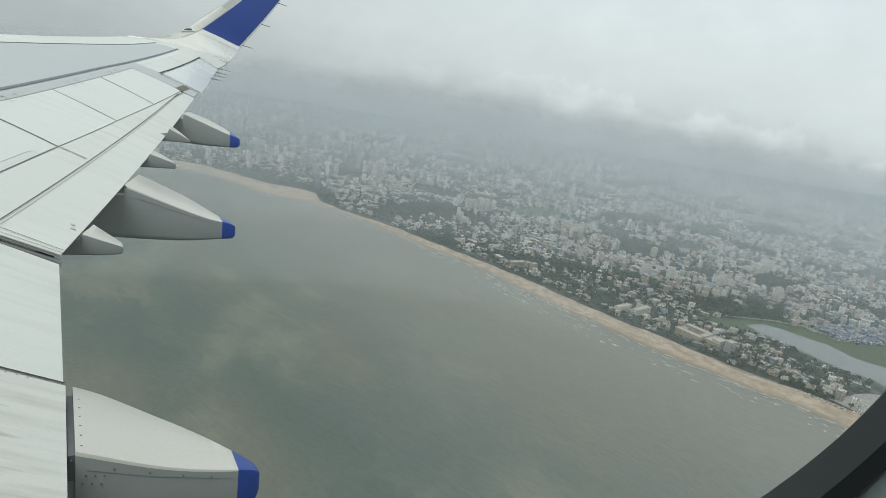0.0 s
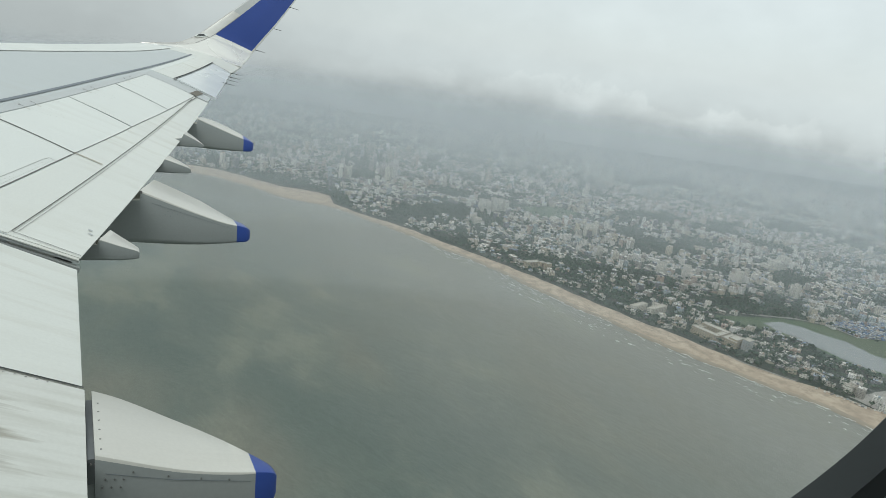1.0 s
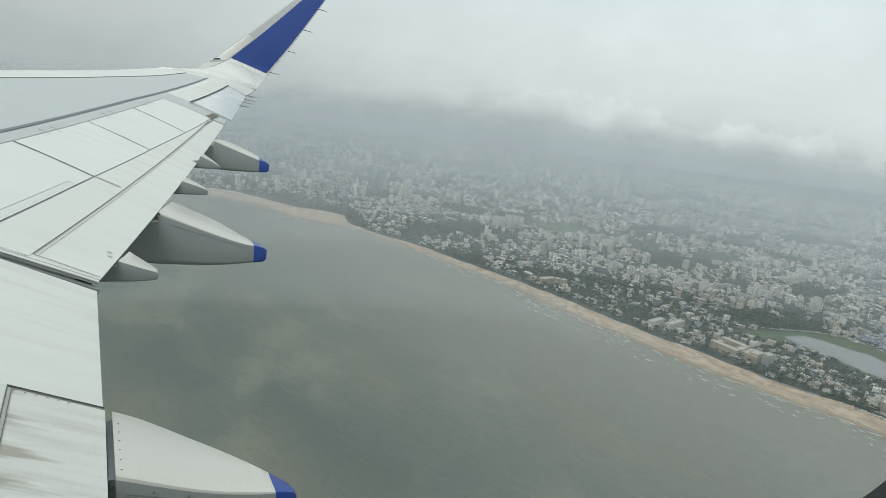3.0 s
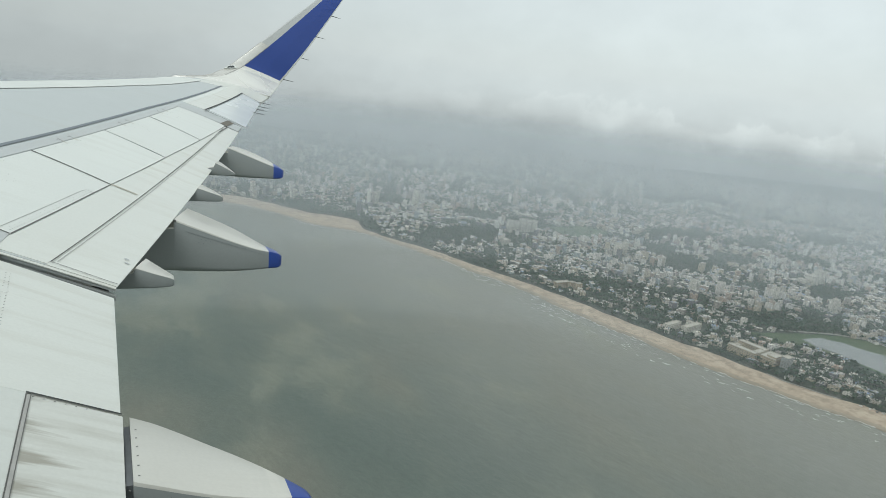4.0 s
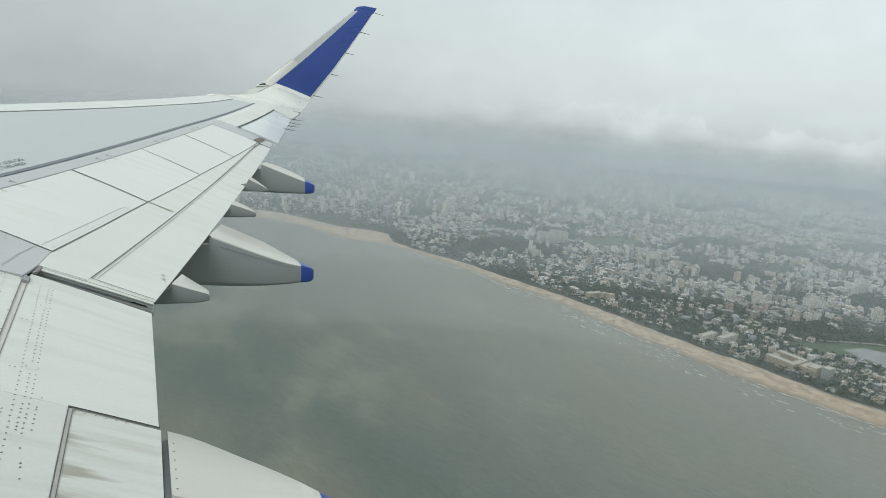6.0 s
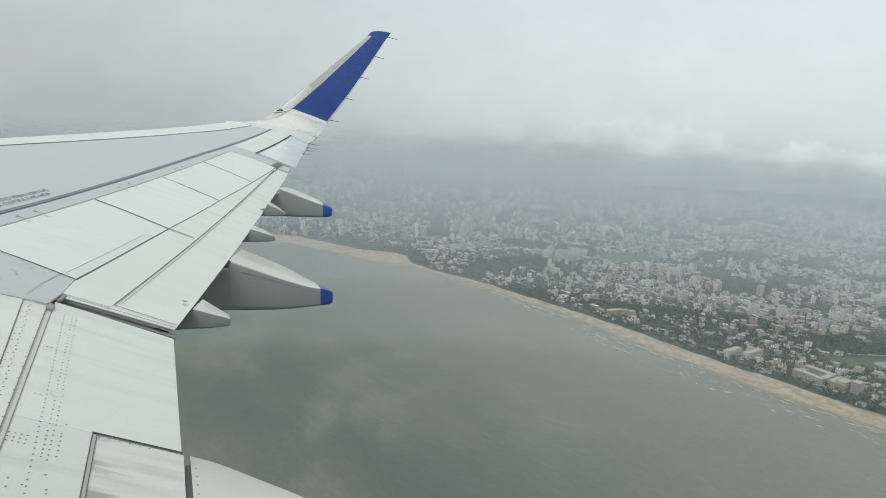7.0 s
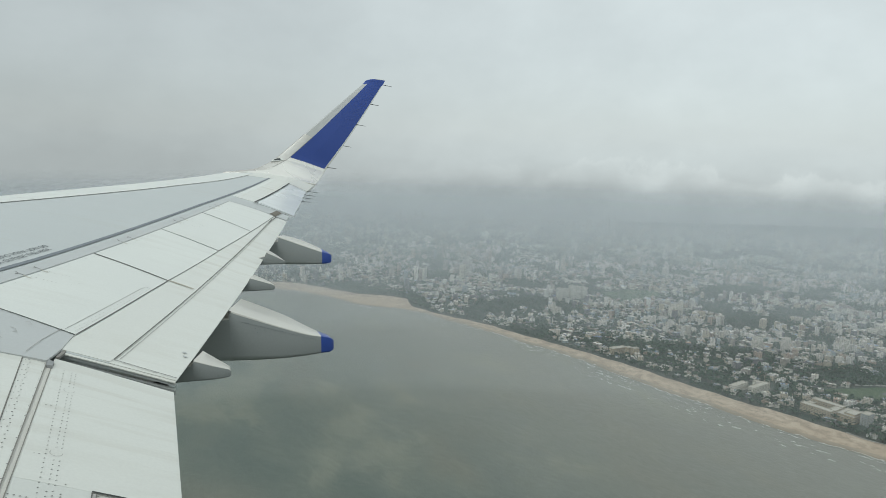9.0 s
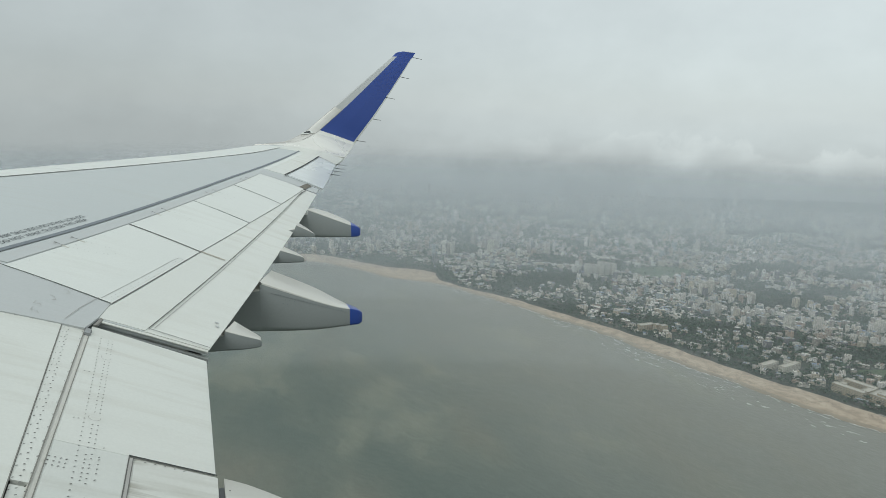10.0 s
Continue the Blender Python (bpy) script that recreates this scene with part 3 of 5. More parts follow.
# seam that carries the edge of the blue down round the bend
bm = bmesh.new()
prev = None
for q in fine_lets[6:21]:
    ring = foil_ring(*q)
    lift = Vector(q[3]).normalized() * -0.004
    way = (ring[3] - ring[2]).normalized() * 0.007
    pair = [bm.verts.new(ring[2] + lift - way), bm.verts.new(ring[2] + lift + way)]
    if prev:
        bm.faces.new((prev[0], prev[1], pair[1], pair[0]))
    prev = pair
part("winglet_seam", bm, FAINT, wing)


def on_edge(k, u):
    ring = foil_ring(*fine_lets[k])
    return ring[1].lerp(ring[2], u)


# lamp in the bend: a dark lens with a pale cracked rim
out_way = Vector((0.5, 0, -0.86)) * 0.004
bm = bmesh.new()
bm.faces.new([bm.verts.new(on_edge(k, u) - out_way) for k, u in ((10, 0.05), (12, -0.05), (14, 0.02), (15, 0.35), (13, 0.85), (11, 0.55))])
ext = bmesh.ops.extrude_face_region(bm, geom=list(bm.faces))
bmesh.ops.translate(bm, verts=[v for v in ext["geom"] if isinstance(v, bmesh.types.BMVert)], vec=(-0.008, 0.0, 0.010))
bmesh.ops.recalc_face_normals(bm, faces=bm.faces)
part("light_surround", bm.copy(), PANEL, wing, "white rim of the navigation light")
mid_ = sum((v.co for v in bm.verts), Vector()) / len(bm.verts)
for v in bm.verts:
    v.co = mid_ + (v.co - mid_) * 0.62 + Vector((-0.006, 0, 0.006))
part("navigation_light", bm, GLASSY, wing, "dark glass navigation light cover")


# ---- flap track fairings ----
def fairing(name, secs, blue_from, label):
    """secs: (y near, y far, x near, x far, top near, top far, bottom) from front to rear; sections from number blue_from on are blue."""
    rs, fine = [], []
    for i in range(len(secs) - 1):
        q = [np.array(secs[k]) for k in (max(i - 1, 0) if i != 2 else 2, i, i + 1, min(i + 2, len(secs) - 1))]
        fine += [spline(*q, k / 4) if i >= 2 else q[1] + (q[2] - q[1]) * k / 4 for k in range(4)]
    fine.append(np.array(secs[-1]))
    blue_from *= 4
    for ya, yb, xa, xb, za, zb_, low_z in fine:
        w, h = xb - xa, za - low_z
        r, rb = min(w, h) * 0.045, min(w, h) * 0.13
        ring = [Vector((xa, ya, za - r)), Vector((xa + r * 0.3, ya, za - r * 0.3)), Vector((xa + r, ya, za)), Vector((xb - r, yb, zb_)), Vector((xb - r * 0.3, yb, zb_ - r * 0.3)), Vector((xb, yb, zb_ - r))]
        for k in range(5):
            a = math.pi / 2 * k / 4
            ring.append(Vector((xb - rb + rb * math.cos(a), yb, low_z + rb - rb * math.sin(a))))
        for k in range(5):
            a = math.pi / 2 * (1 - k / 4)
            ring.append(Vector((xa + rb - rb * math.cos(a), ya, low_z + rb - rb * math.sin(a))))
        rs.append(ring)
    # tops cream, sides and underside in the grey darkened for shade
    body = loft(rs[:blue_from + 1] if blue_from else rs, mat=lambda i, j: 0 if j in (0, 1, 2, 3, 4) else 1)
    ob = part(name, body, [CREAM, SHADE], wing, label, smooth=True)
    ob.data.set_sharp_from_angle(angle=radians(32))
    if blue_from:
        tail = part("tail_cone", loft(rs[blue_from:]), [BLUE], ob, "blue painted tail cone", smooth=True)
        tail.data.set_sharp_from_angle(angle=radians(32))
    return ob


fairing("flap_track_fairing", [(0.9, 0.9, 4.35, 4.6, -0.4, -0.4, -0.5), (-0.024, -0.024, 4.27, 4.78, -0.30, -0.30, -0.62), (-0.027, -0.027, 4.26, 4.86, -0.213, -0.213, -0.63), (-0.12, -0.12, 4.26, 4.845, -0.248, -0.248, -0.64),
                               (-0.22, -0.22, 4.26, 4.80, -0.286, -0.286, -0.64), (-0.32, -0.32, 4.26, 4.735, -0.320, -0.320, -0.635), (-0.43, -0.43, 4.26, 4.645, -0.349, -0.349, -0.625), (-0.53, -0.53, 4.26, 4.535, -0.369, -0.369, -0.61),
                               (-0.60, -0.605, 4.26, 4.43, -0.381, -0.382, -0.595), (-0.67, -0.67, 4.275, 4.36, -0.404, -0.406, -0.545), (-0.693, -0.693, 4.29, 4.34, -0.428, -0.428, -0.51)], 8, "white flap track fairing with shade-darkened grey sides and blue tail")
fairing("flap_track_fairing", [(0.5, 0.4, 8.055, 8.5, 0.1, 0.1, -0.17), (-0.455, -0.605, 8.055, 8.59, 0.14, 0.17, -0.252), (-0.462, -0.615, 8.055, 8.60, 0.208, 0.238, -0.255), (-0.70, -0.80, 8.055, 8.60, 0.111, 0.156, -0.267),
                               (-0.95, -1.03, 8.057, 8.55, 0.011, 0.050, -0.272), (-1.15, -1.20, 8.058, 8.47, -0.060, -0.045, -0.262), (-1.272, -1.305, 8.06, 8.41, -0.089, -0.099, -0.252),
                               (-1.36, -1.38, 8.07, 8.38, -0.115, -0.130, -0.248), (-1.395, -1.41, 8.09, 8.34, -0.14, -0.15, -0.225)], 6, "white flap track fairing with shade-darkened grey sides and blue tail")
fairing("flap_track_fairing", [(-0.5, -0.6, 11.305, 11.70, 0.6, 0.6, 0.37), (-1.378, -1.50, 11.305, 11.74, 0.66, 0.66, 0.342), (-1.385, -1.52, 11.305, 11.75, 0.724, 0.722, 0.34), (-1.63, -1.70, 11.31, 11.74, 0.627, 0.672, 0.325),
                               (-1.86, -1.92, 11.31, 11.69, 0.536, 0.578, 0.32), (-1.985, -2.04, 11.315, 11.63, 0.489, 0.512, 0.319), (-2.09, -2.12, 11.33, 11.60, 0.455, 0.465, 0.325), (-2.125, -2.14, 11.35, 11.56, 0.43, 0.44, 0.35)], 5, "white flap track fairing with shade-darkened grey sides and blue tail")
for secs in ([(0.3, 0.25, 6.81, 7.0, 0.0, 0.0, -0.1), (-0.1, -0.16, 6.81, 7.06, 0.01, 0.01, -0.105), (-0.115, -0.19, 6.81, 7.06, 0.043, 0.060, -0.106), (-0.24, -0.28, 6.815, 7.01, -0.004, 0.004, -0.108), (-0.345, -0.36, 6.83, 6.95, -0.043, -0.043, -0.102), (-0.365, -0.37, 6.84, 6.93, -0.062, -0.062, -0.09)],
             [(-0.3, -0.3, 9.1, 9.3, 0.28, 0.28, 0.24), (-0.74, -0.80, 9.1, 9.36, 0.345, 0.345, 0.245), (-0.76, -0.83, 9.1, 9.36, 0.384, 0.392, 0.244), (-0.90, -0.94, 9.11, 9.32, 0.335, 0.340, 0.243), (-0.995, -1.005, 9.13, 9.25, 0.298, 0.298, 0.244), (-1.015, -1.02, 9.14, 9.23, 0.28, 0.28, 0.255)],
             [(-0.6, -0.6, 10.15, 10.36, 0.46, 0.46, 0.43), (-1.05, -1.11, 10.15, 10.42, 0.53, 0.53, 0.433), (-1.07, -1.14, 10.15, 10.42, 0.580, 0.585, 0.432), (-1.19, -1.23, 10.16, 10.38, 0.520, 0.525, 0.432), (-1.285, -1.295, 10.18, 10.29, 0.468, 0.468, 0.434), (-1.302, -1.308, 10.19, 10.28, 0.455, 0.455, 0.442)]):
    fairing("small_fairing", secs, 0, "small pointed white fairing with shade-darkened grey sides")
bm = loft([[Vector(p) for p in ((4.266, y, -0.232), (4.79, y, -0.232), (4.79, y, -0.33), (4.266, y, -0.33))] for y in (-0.003, -0.026)])
part("fairing_hinge_gap", bm, plain("dark_grey_bracket", (0.15, 0.16, 0.165), 0.45, 0.3), wing, "dark grey hinge gap ahead of the fairing")
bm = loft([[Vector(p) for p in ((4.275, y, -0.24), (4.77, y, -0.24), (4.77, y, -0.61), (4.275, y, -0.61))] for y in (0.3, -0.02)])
part("fairing_front", bm, SHADE, wing, "grey front of the fairing, darkened for shade under the flap")
rod("hinge_bolt", (8.05, -0.462, 0.192), (8.08, -0.462, 0.192), 0.014, SEAM, wing)
spots = [Vector((4.31 + 0.082 * i, -0.047, -0.2195)) for i in range(6)]
dots("fairing_rivets", spots, 0.005, RIVET)
for ya, za, yb, zb, xa, xb in ((-0.55, 0.10, -1.24, -0.125, 8.052, 8.057), (-0.06, -0.292, -0.27, -0.352, 4.258, 4.258), (-0.27, -0.352, -0.58, -0.417, 4.258, 4.258)):
    rod("fairing_seam", (xa, ya, za), (xb, yb, zb), 0.0012, LINE, wing)
for y, z in ((-0.47, 0.15), (-0.62, 0.08), (-0.68, 0.03), (-0.72, 0.02), (-0.76, 0.01), (-0.66, 0.0), (-0.70, -0.01), (-0.92, -0.015), (-1.06, -0.055), (-1.19, -0.10)):
    rod("fairing_screw", (8.049, y, z), (8.07, y, z), 0.0038, LINE, wing)
for y, z in ((-0.014, -0.245), (-0.152, -0.298), (-0.273, -0.335), (-0.391, -0.366), (-0.497, -0.390), (-0.06, -0.31), (-0.09, -0.315), (-0.12, -0.32), (-0.05, -0.34), (-0.08, -0.345), (-0.11, -0.35)):
    rod("fairing_screw", (4.254, y, z - 0.004), (4.28, y, z - 0.004), 0.0036, RIVET, wing)


# ---- the cabin window beside the eye ----
def oval(a, b, x, n=112, e=2.0, cy=-0.092, cz=0.018):
    pts = []
    for i in range(n):
        t = 2 * math.pi * i / n
        c, s = math.cos(t), math.sin(t)
        pts.append(EYE_IN_WING + Vector((x, cy + a * math.copysign(abs(c) ** (2 / e), c), cz + b * math.copysign(abs(s) ** (2 / e), s))))
    return pts


window = thing("cabin_window", "dark oval cabin window surround seen from the seat", "aircraft window", m=AIR)
part("window_seal", loft([oval(0.1835, 0.122, 0.100), oval(0.1835, 0.122, 0.090), oval(0.190, 0.1285, 0.088), oval(0.190, 0.1285, 0.104), oval(0.1835, 0.122, 0.100)], caps=False), [plain("dark_grey_seal", (0.075, 0.085, 0.085), 0.7)], window, "black rubber seal")
part("window_trim", loft([oval(0.190, 0.1285, 0.094), oval(0.195, 0.135, 0.060), oval(0.206, 0.148, 0.035), oval(0.215, 0.165, 0.034), oval(0.215, 0.165, 0.104), oval(0.190, 0.1285, 0.104)], caps=False), [plain("grey_reveal", (0.62, 0.68, 0.68), 0.6)], window, "dark plastic reveal")
part("window_edge", loft([oval(0.215, 0.165, 0.036), oval(0.26, 0.21, 0.03), oval(0.26, 0.21, 0.104), oval(0.215, 0.165, 0.104)], caps=False), [plain("grey_surround", (0.62, 0.63, 0.62), 0.6)], window, "grey plastic surround")
cabin = thing("cabin_wall", "grey lined cabin side wall closing the seat in", "cabin wall", kind="structure", m=AIR)
LINER = plain("cabin_liner", (0.45, 0.45, 0.44), 0.7)
hole = oval(0.26, 0.21, 0.10)
outer = []
for p in hole:
    d = p - EYE_IN_WING - Vector((0.10, -0.087, 0.02))
    k = min(0.85 / max(abs(d.y), 1e-6), 0.62 / max(abs(d.z), 1e-6))
    outer.append(EYE_IN_WING + Vector((0.10, -0.087 + d.y * k, 0.02 + d.z * k)))
off = Vector((0.045, 0, 0))
flare = [p + off for p in oval(0.36, 0.31, 0.10)]
part("wall_lining", loft([hole, outer, [p + off for p in outer], flare, hole], caps=False), [LINER], cabin)
ex, ey, ez = EYE_IN_WING
bm = bmesh.new()
for lo, hi in (((-2.2, -0.937, -0.60), (0.10, -0.897, 0.64)), ((-2.2, 0.723, -0.60), (0.10, 0.763, 0.64)), ((-2.2, -0.897, 0.60), (0.10, 0.723, 0.64)), ((-2.2, -0.897, -0.60), (0.10, 0.723, -0.56))):
    r = bmesh.ops.create_cube(bm, size=1.0)["verts"]
    for v in r:
        v.co = Vector((ex, ey, ez)) + Vector([l + (c + 0.5) * (h - l) for c, l, h in zip(v.co, lo, hi)])
part("cabin_lining", bm, [LINER], cabin)

# unseen fuselage shell, added to keep sky light off the fairing sides
FUSELAGE = paint("fuselage_paint", (0.42, 0.43, 0.44), amount=0.2, rough=0.35)
axis_z, shell = ez - 0.35, []
for k in range(41):
    a = radians(-88 + 176 * k / 40)
    sa = math.sin(a)
    shell.append((-0.12 + 1.985 * (1 - abs(sa) ** 3) ** (1 / 3), axis_z + 1.985 * sa))
for y0, y1, upper, lower in ((-13.0, ey - 0.92, 99, -99), (ey + 0.75, 6.5, 99, -99), (ey - 0.92, ey + 0.75, 99, ez + 0.60), (ey - 0.92, ey + 0.75, ez - 0.56, -99)):
    ring = [(x, z) for x, z in shell if lower < z < upper]
    inner = [(x - 0.08, z) for x, z in reversed(ring)]
    part("fuselage_side", loft([[Vector((x, y0 + (y1 - y0) * i / 4, z)) for x, z in ring + inner] for i in range(5)]), FUSELAGE, cabin, "plain unseen fuselage side that shades the wing")

# writing beside the walkway line
INK = plain("stencil_ink", (0.09, 0.10, 0.11), 0.6)


def lettering(text, x0, s0, x1, s1, size, mat):
    """Stencilled words laid on the skin from one point of it towards another."""
    cu = bpy.data.curves.new("stencil_words", "FONT")
    cu.body, cu.size, cu.align_x = text, size, "LEFT"
    a, b = top(x0, s0, 0.004), top(x1, s1, 0.004)
    ax = (b - a).normalized()
    nz = skin_normal((a + b) / 2)
    nz = nz if nz.z > 0 else -nz
    ayy = nz.cross(ax)
    cu.materials.append(mat)
    ob = link("stencil_words", cu, wing)
    k = (b - a).length / 1.0
    ob.matrix_local = Matrix.Translation(a) @ Matrix((ax, ayy, nz)).transposed().to_4x4() @ Matrix.Diagonal((0.88, 0.80, 1, 1))
    ob["label"] = "dark grey stencilled warning words"
    return ob


lettering("DO NOT WALK OUTSIDE THIS AREA", 7.30, 0.421, 8.42, 0.424, 0.080, INK)
lettering("DO NOT WALK OUTSIDE THIS AREA", 8.49, 0.455, 7.35, 0.453, 0.080, INK)

# ---- the coast: x and y of the water's edge and of the edge of the land ----
WATER = ([-2500, -600, 380, 466, 550, 652, 744, 839, 894, 941, 1002, 1073, 1137, 1225, 1307, 1403, 1503, 1593, 1710, 1797, 1915, 1985, 2057, 2096, 2143, 2198, 2305, 2418, 2471, 2532, 2678, 2814, 2917, 2988, 3300, 5200],
         [-1900, -1440, -1210, -1188, -1168, -1142, -1100, -1064, -1045, -1019, -1000, -982, -961, -943, -922, -900, -872, -838, -800, -755, -709, -685, -640, -581, -525, -494, -440, -362, -290, -212, -120, -20, 67, 166, 440, 1900])
LAND = ([-2500, -600, 380, 500, 556, 597, 624, 673, 719, 788, 835, 891, 950, 1013, 1034, 1068, 1136, 1216, 1295, 1379, 1475, 1554, 1654, 1761, 1878, 1948, 2042, 2085, 2172, 2222, 2255, 2290, 2341, 2431, 2534, 2569, 2600, 2645, 2771, 2885, 2968, 3041, 3300, 5200],
        [-2010, -1550, -1330, -1296, -1290, -1268, -1236, -1226, -1205, -1160, -1138, -1122, -1108, -1093, -1070, -1060, -1040, -1020, -997, -971, -942, -904, -868, -827, -770, -726, -684, -676, -700, -668, -628, -565, -530, -468, -389, -347, -277, -213, -112, -25, 70, 170, 390, 1850])


def y_water(x):
    return float(np.interp(x, *WATER)) + 3.5 * math.sin(x / 61) + 2 * math.sin(x / 23 + 1)


def y_land(x):
    return float(np.interp(x, *LAND)) + 2.5 * math.sin(x / 37) + 2 * math.sin(x / 13)


LAKE = [(996, -1408), (998, -1440), (996, -1467), (963, -1497), (914, -1509), (866, -1536), (796, -1528), (767, -1544), (738, -1561), (690, -1551), (663, -1567), (630, -1583),
        (622, -1564), (643, -1523), (644, -1460), (663, -1443), (697, -1445), (734, -1439), (761, -1422), (800, -1417), (854, -1415), (912, -1414), (950, -1400)]
FIELD = [(1066, -1302), (1039, -1411), (991, -1542), (960, -1583), (882, -1590), (846, -1678), (792, -1844), (770, -1980), (711, -2060), (525, -2100), (150, -2200), (150, -1420), (475, -1300), (510, -1312), (560, -1304), (594, -1290), (609, -1347),
         (640, -1377), (650, -1440), (700, -1432), (760, -1410), (860, -1400), (950, -1385), (1010, -1300)]
TARPS = [(969, -1592), (965, -1684), (922, -1855), (874, -1964), (823, -2090), (764, -1993), (797, -1851), (832, -1737), (878, -1603)]
PARK = [(2075, -1407), (2098, -1564), (2008, -1642), (1908, -1500), (1938, -1374)]
WOOD = [(1999, -848), (2152, -957), (2193, -1148), (2025, -1172), (1848, -1030), (1858, -874)]
THICKET = [(1157, -1490), (1175, -1643), (1087, -1659), (995, -1545), (1045, -1400)]
COMPOUND = [(670, -1240), (670, -1352), (652, -1391), (609, -1347), (598, -1284), (628, -1244)]


def inside(poly, x, y):
    c = False
    for (xa, ya), (xb, yb) in zip(poly, poly[1:] + poly[:1]):
        if (ya > y) != (yb > y) and x < (xb - xa) * (y - ya) / (yb - ya) + xa:
            c = not c
    return c


def sea_material():
    m, t, b = material("silty_sea", 0.34)
    p = where(t)
    broad = noise_out(t, scaled(t, p, (0.0016, 0.0034, 1)), 1.0, 4, 0.5)
    c = ramp(t, broad, [(0.33, (0.078, 0.104, 0.091)), (0.5, (0.101, 0.122, 0.103)), (0.67, (0.148, 0.147, 0.117))])
    # silt stirred up towards the shore, paled further to stand in for haze
    xyz = nd(t, "ShaderNodeSeparateXYZ", Vector=p)
    off = math_node(t, "ADD", math_node(t, "SUBTRACT", xyz.outputs[1], math_node(t, "MULTIPLY", xyz.outputs[0], 0.30)), 1310.0)
    off = math_node(t, "ADD", math_node(t, "DIVIDE", off, 800.0), math_node(t, "MULTIPLY", math_node(t, "SUBTRACT", broad, 0.5), 0.9))
    c = mix(t, ramp(t, off, [(0.0, 1.0), (0.35, 0.68), (0.95, 0.0)]), c, (0.216, 0.218, 0.194))
    # loose tan clouds of silt
    warp = nd(t, "ShaderNodeTexNoise", Vector=p, Scale=0.006, Detail=3.0)
    wp = nd(t, "ShaderNodeVectorMath", i0=p, i1=nd(t, "ShaderNodeVectorMath", i0=warp.outputs[1], i1=(110.0, 110.0, 0.0)).outputs[0])
    wp.inputs[1].links[0].from_node.operation = "MULTIPLY"
    plume = noise_out(t, scaled(t, wp.outputs[0], (0.0036, 0.0062, 1)), 1.0, 5, 0.6)
    c = mix(t, ramp(t, plume, [(0.47, 0.0), (0.57, 0.12), (0.635, 0.34), (0.72, 0.48)]), c, (0.226, 0.230, 0.176))
    swell_p = nd(t, "ShaderNodeMapping", Vector=p, Rotation=(0, 0, -0.30)).outputs[0]
    swell = noise_out(t, scaled(t, swell_p, (0.06, 0.17, 1)), 1.0, 6, 0.75)
    c = mix(t, 1.0, c, ramp(t, swell, [(0.3, 0.87), (0.7, 1.12)]), "MULTIPLY")
    t.links.new(c, b.inputs["Base Color"])
    waves = math_node(t, "ADD", noise_out(t, scaled(t, p, (0.045, 0.10, 1)), 1.0, 3, 0.5), noise_out(t, scaled(t, p, (0.2, 0.32, 1)), 1.0, 4, 0.65))
    bump(t, b, math_node(t, "ADD", waves, swell), 0.45, 1.4)
    b.inputs["IOR"].default_value = 1.33
    return m


def sheet_material(name, stops, scale, rough=0.9, relief=0.0, second=None):
    m, t, b = material(name, rough)
    p = where(t)
    f = noise_out(t, p, scale, 6, 0.62)
    c = ramp(t, f, stops)
    if second:
        c = mix(t, ramp(t, noise_out(t, p, second[0], 5, 0.6), [(0.45, 0.0), (0.62, 1.0)]), c, second[1])
    t.links.new(c, b.inputs["Base Color"])
    if relief:
        bump(t, b, f, 0.5, relief)
    return m


SEA = sea_material()
SAND = sheet_material("wet_and_dry_sand", [(0.3, (0.29, 0.238, 0.185)), (0.5, (0.375, 0.312, 0.240)), (0.7, (0.43, 0.365, 0.285))], 0.02, second=(0.05, (0.28, 0.232, 0.182)))
WETSAND = sheet_material("wet_sand", [(0.3, (0.20, 0.17, 0.13)), (0.7, (0.27, 0.225, 0.165))], 0.03, rough=0.4)
EARTH = sheet_material("town_ground", [(0.3, (0.040, 0.054, 0.044)), (0.5, (0.065, 0.076, 0.064)), (0.72, (0.13, 0.128, 0.115))], 0.02, second=(0.03, (0.036, 0.055, 0.040)))
GRASS = sheet_material("short_grass", [(0.3, (0.042, 0.070, 0.038)), (0.55, (0.062, 0.100, 0.052)), (0.75, (0.11, 0.125, 0.08))], 0.01, second=(0.004, (0.075, 0.095, 0.055)))
LAKEM, lt, lb = material("lake_water", 0.12)
lb.inputs["Base Color"].default_value = (0.16, 0.17, 0.165, 1)
bump(lt, lb, noise_out(lt, where(lt), 0.15, 3), 0.08, 0.5)
PAVING = sheet_material("pale_paving", [(0.3, (0.22, 0.21, 0.19)), (0.7, (0.34, 0.33, 0.30))], 0.08)
FOAM = sheet_material("sea_foam", [(0.3, (0.40, 0.41, 0.39)), (0.7, (0.72, 0.72, 0.69))], 0.2, rough=0.8)


def strip(name, xs, ya, yb, za, zb, mat, n=1):
    bm = bmesh.new()
    cols = [[bm.verts.new((x, ya(x) + (yb(x) - ya(x)) * j / n, za + (zb - za) * j / n)) for j in range(n + 1)] for x in xs]
    for a, b in zip(cols, cols[1:]):
        for j in range(n):
            bm.faces.new((a[j], a[j + 1], b[j + 1], b[j]))
    bmesh.ops.recalc_face_normals(bm, faces=bm.faces)
    for f in bm.faces:
        if f.normal.z < 0:
            f.normal_flip()
    return part(name, bm, mat)


def polygon(name, pts, z, mat):
    bm = bmesh.new()
    f = bm.faces.new([bm.verts.new((x, y, z)) for x, y in pts])
    bm.normal_update()
    if f.normal.z < 0:
        f.normal_flip()
    bmesh.ops.triangulate(bm, faces=bm.faces)
    return part(name, bm, mat)


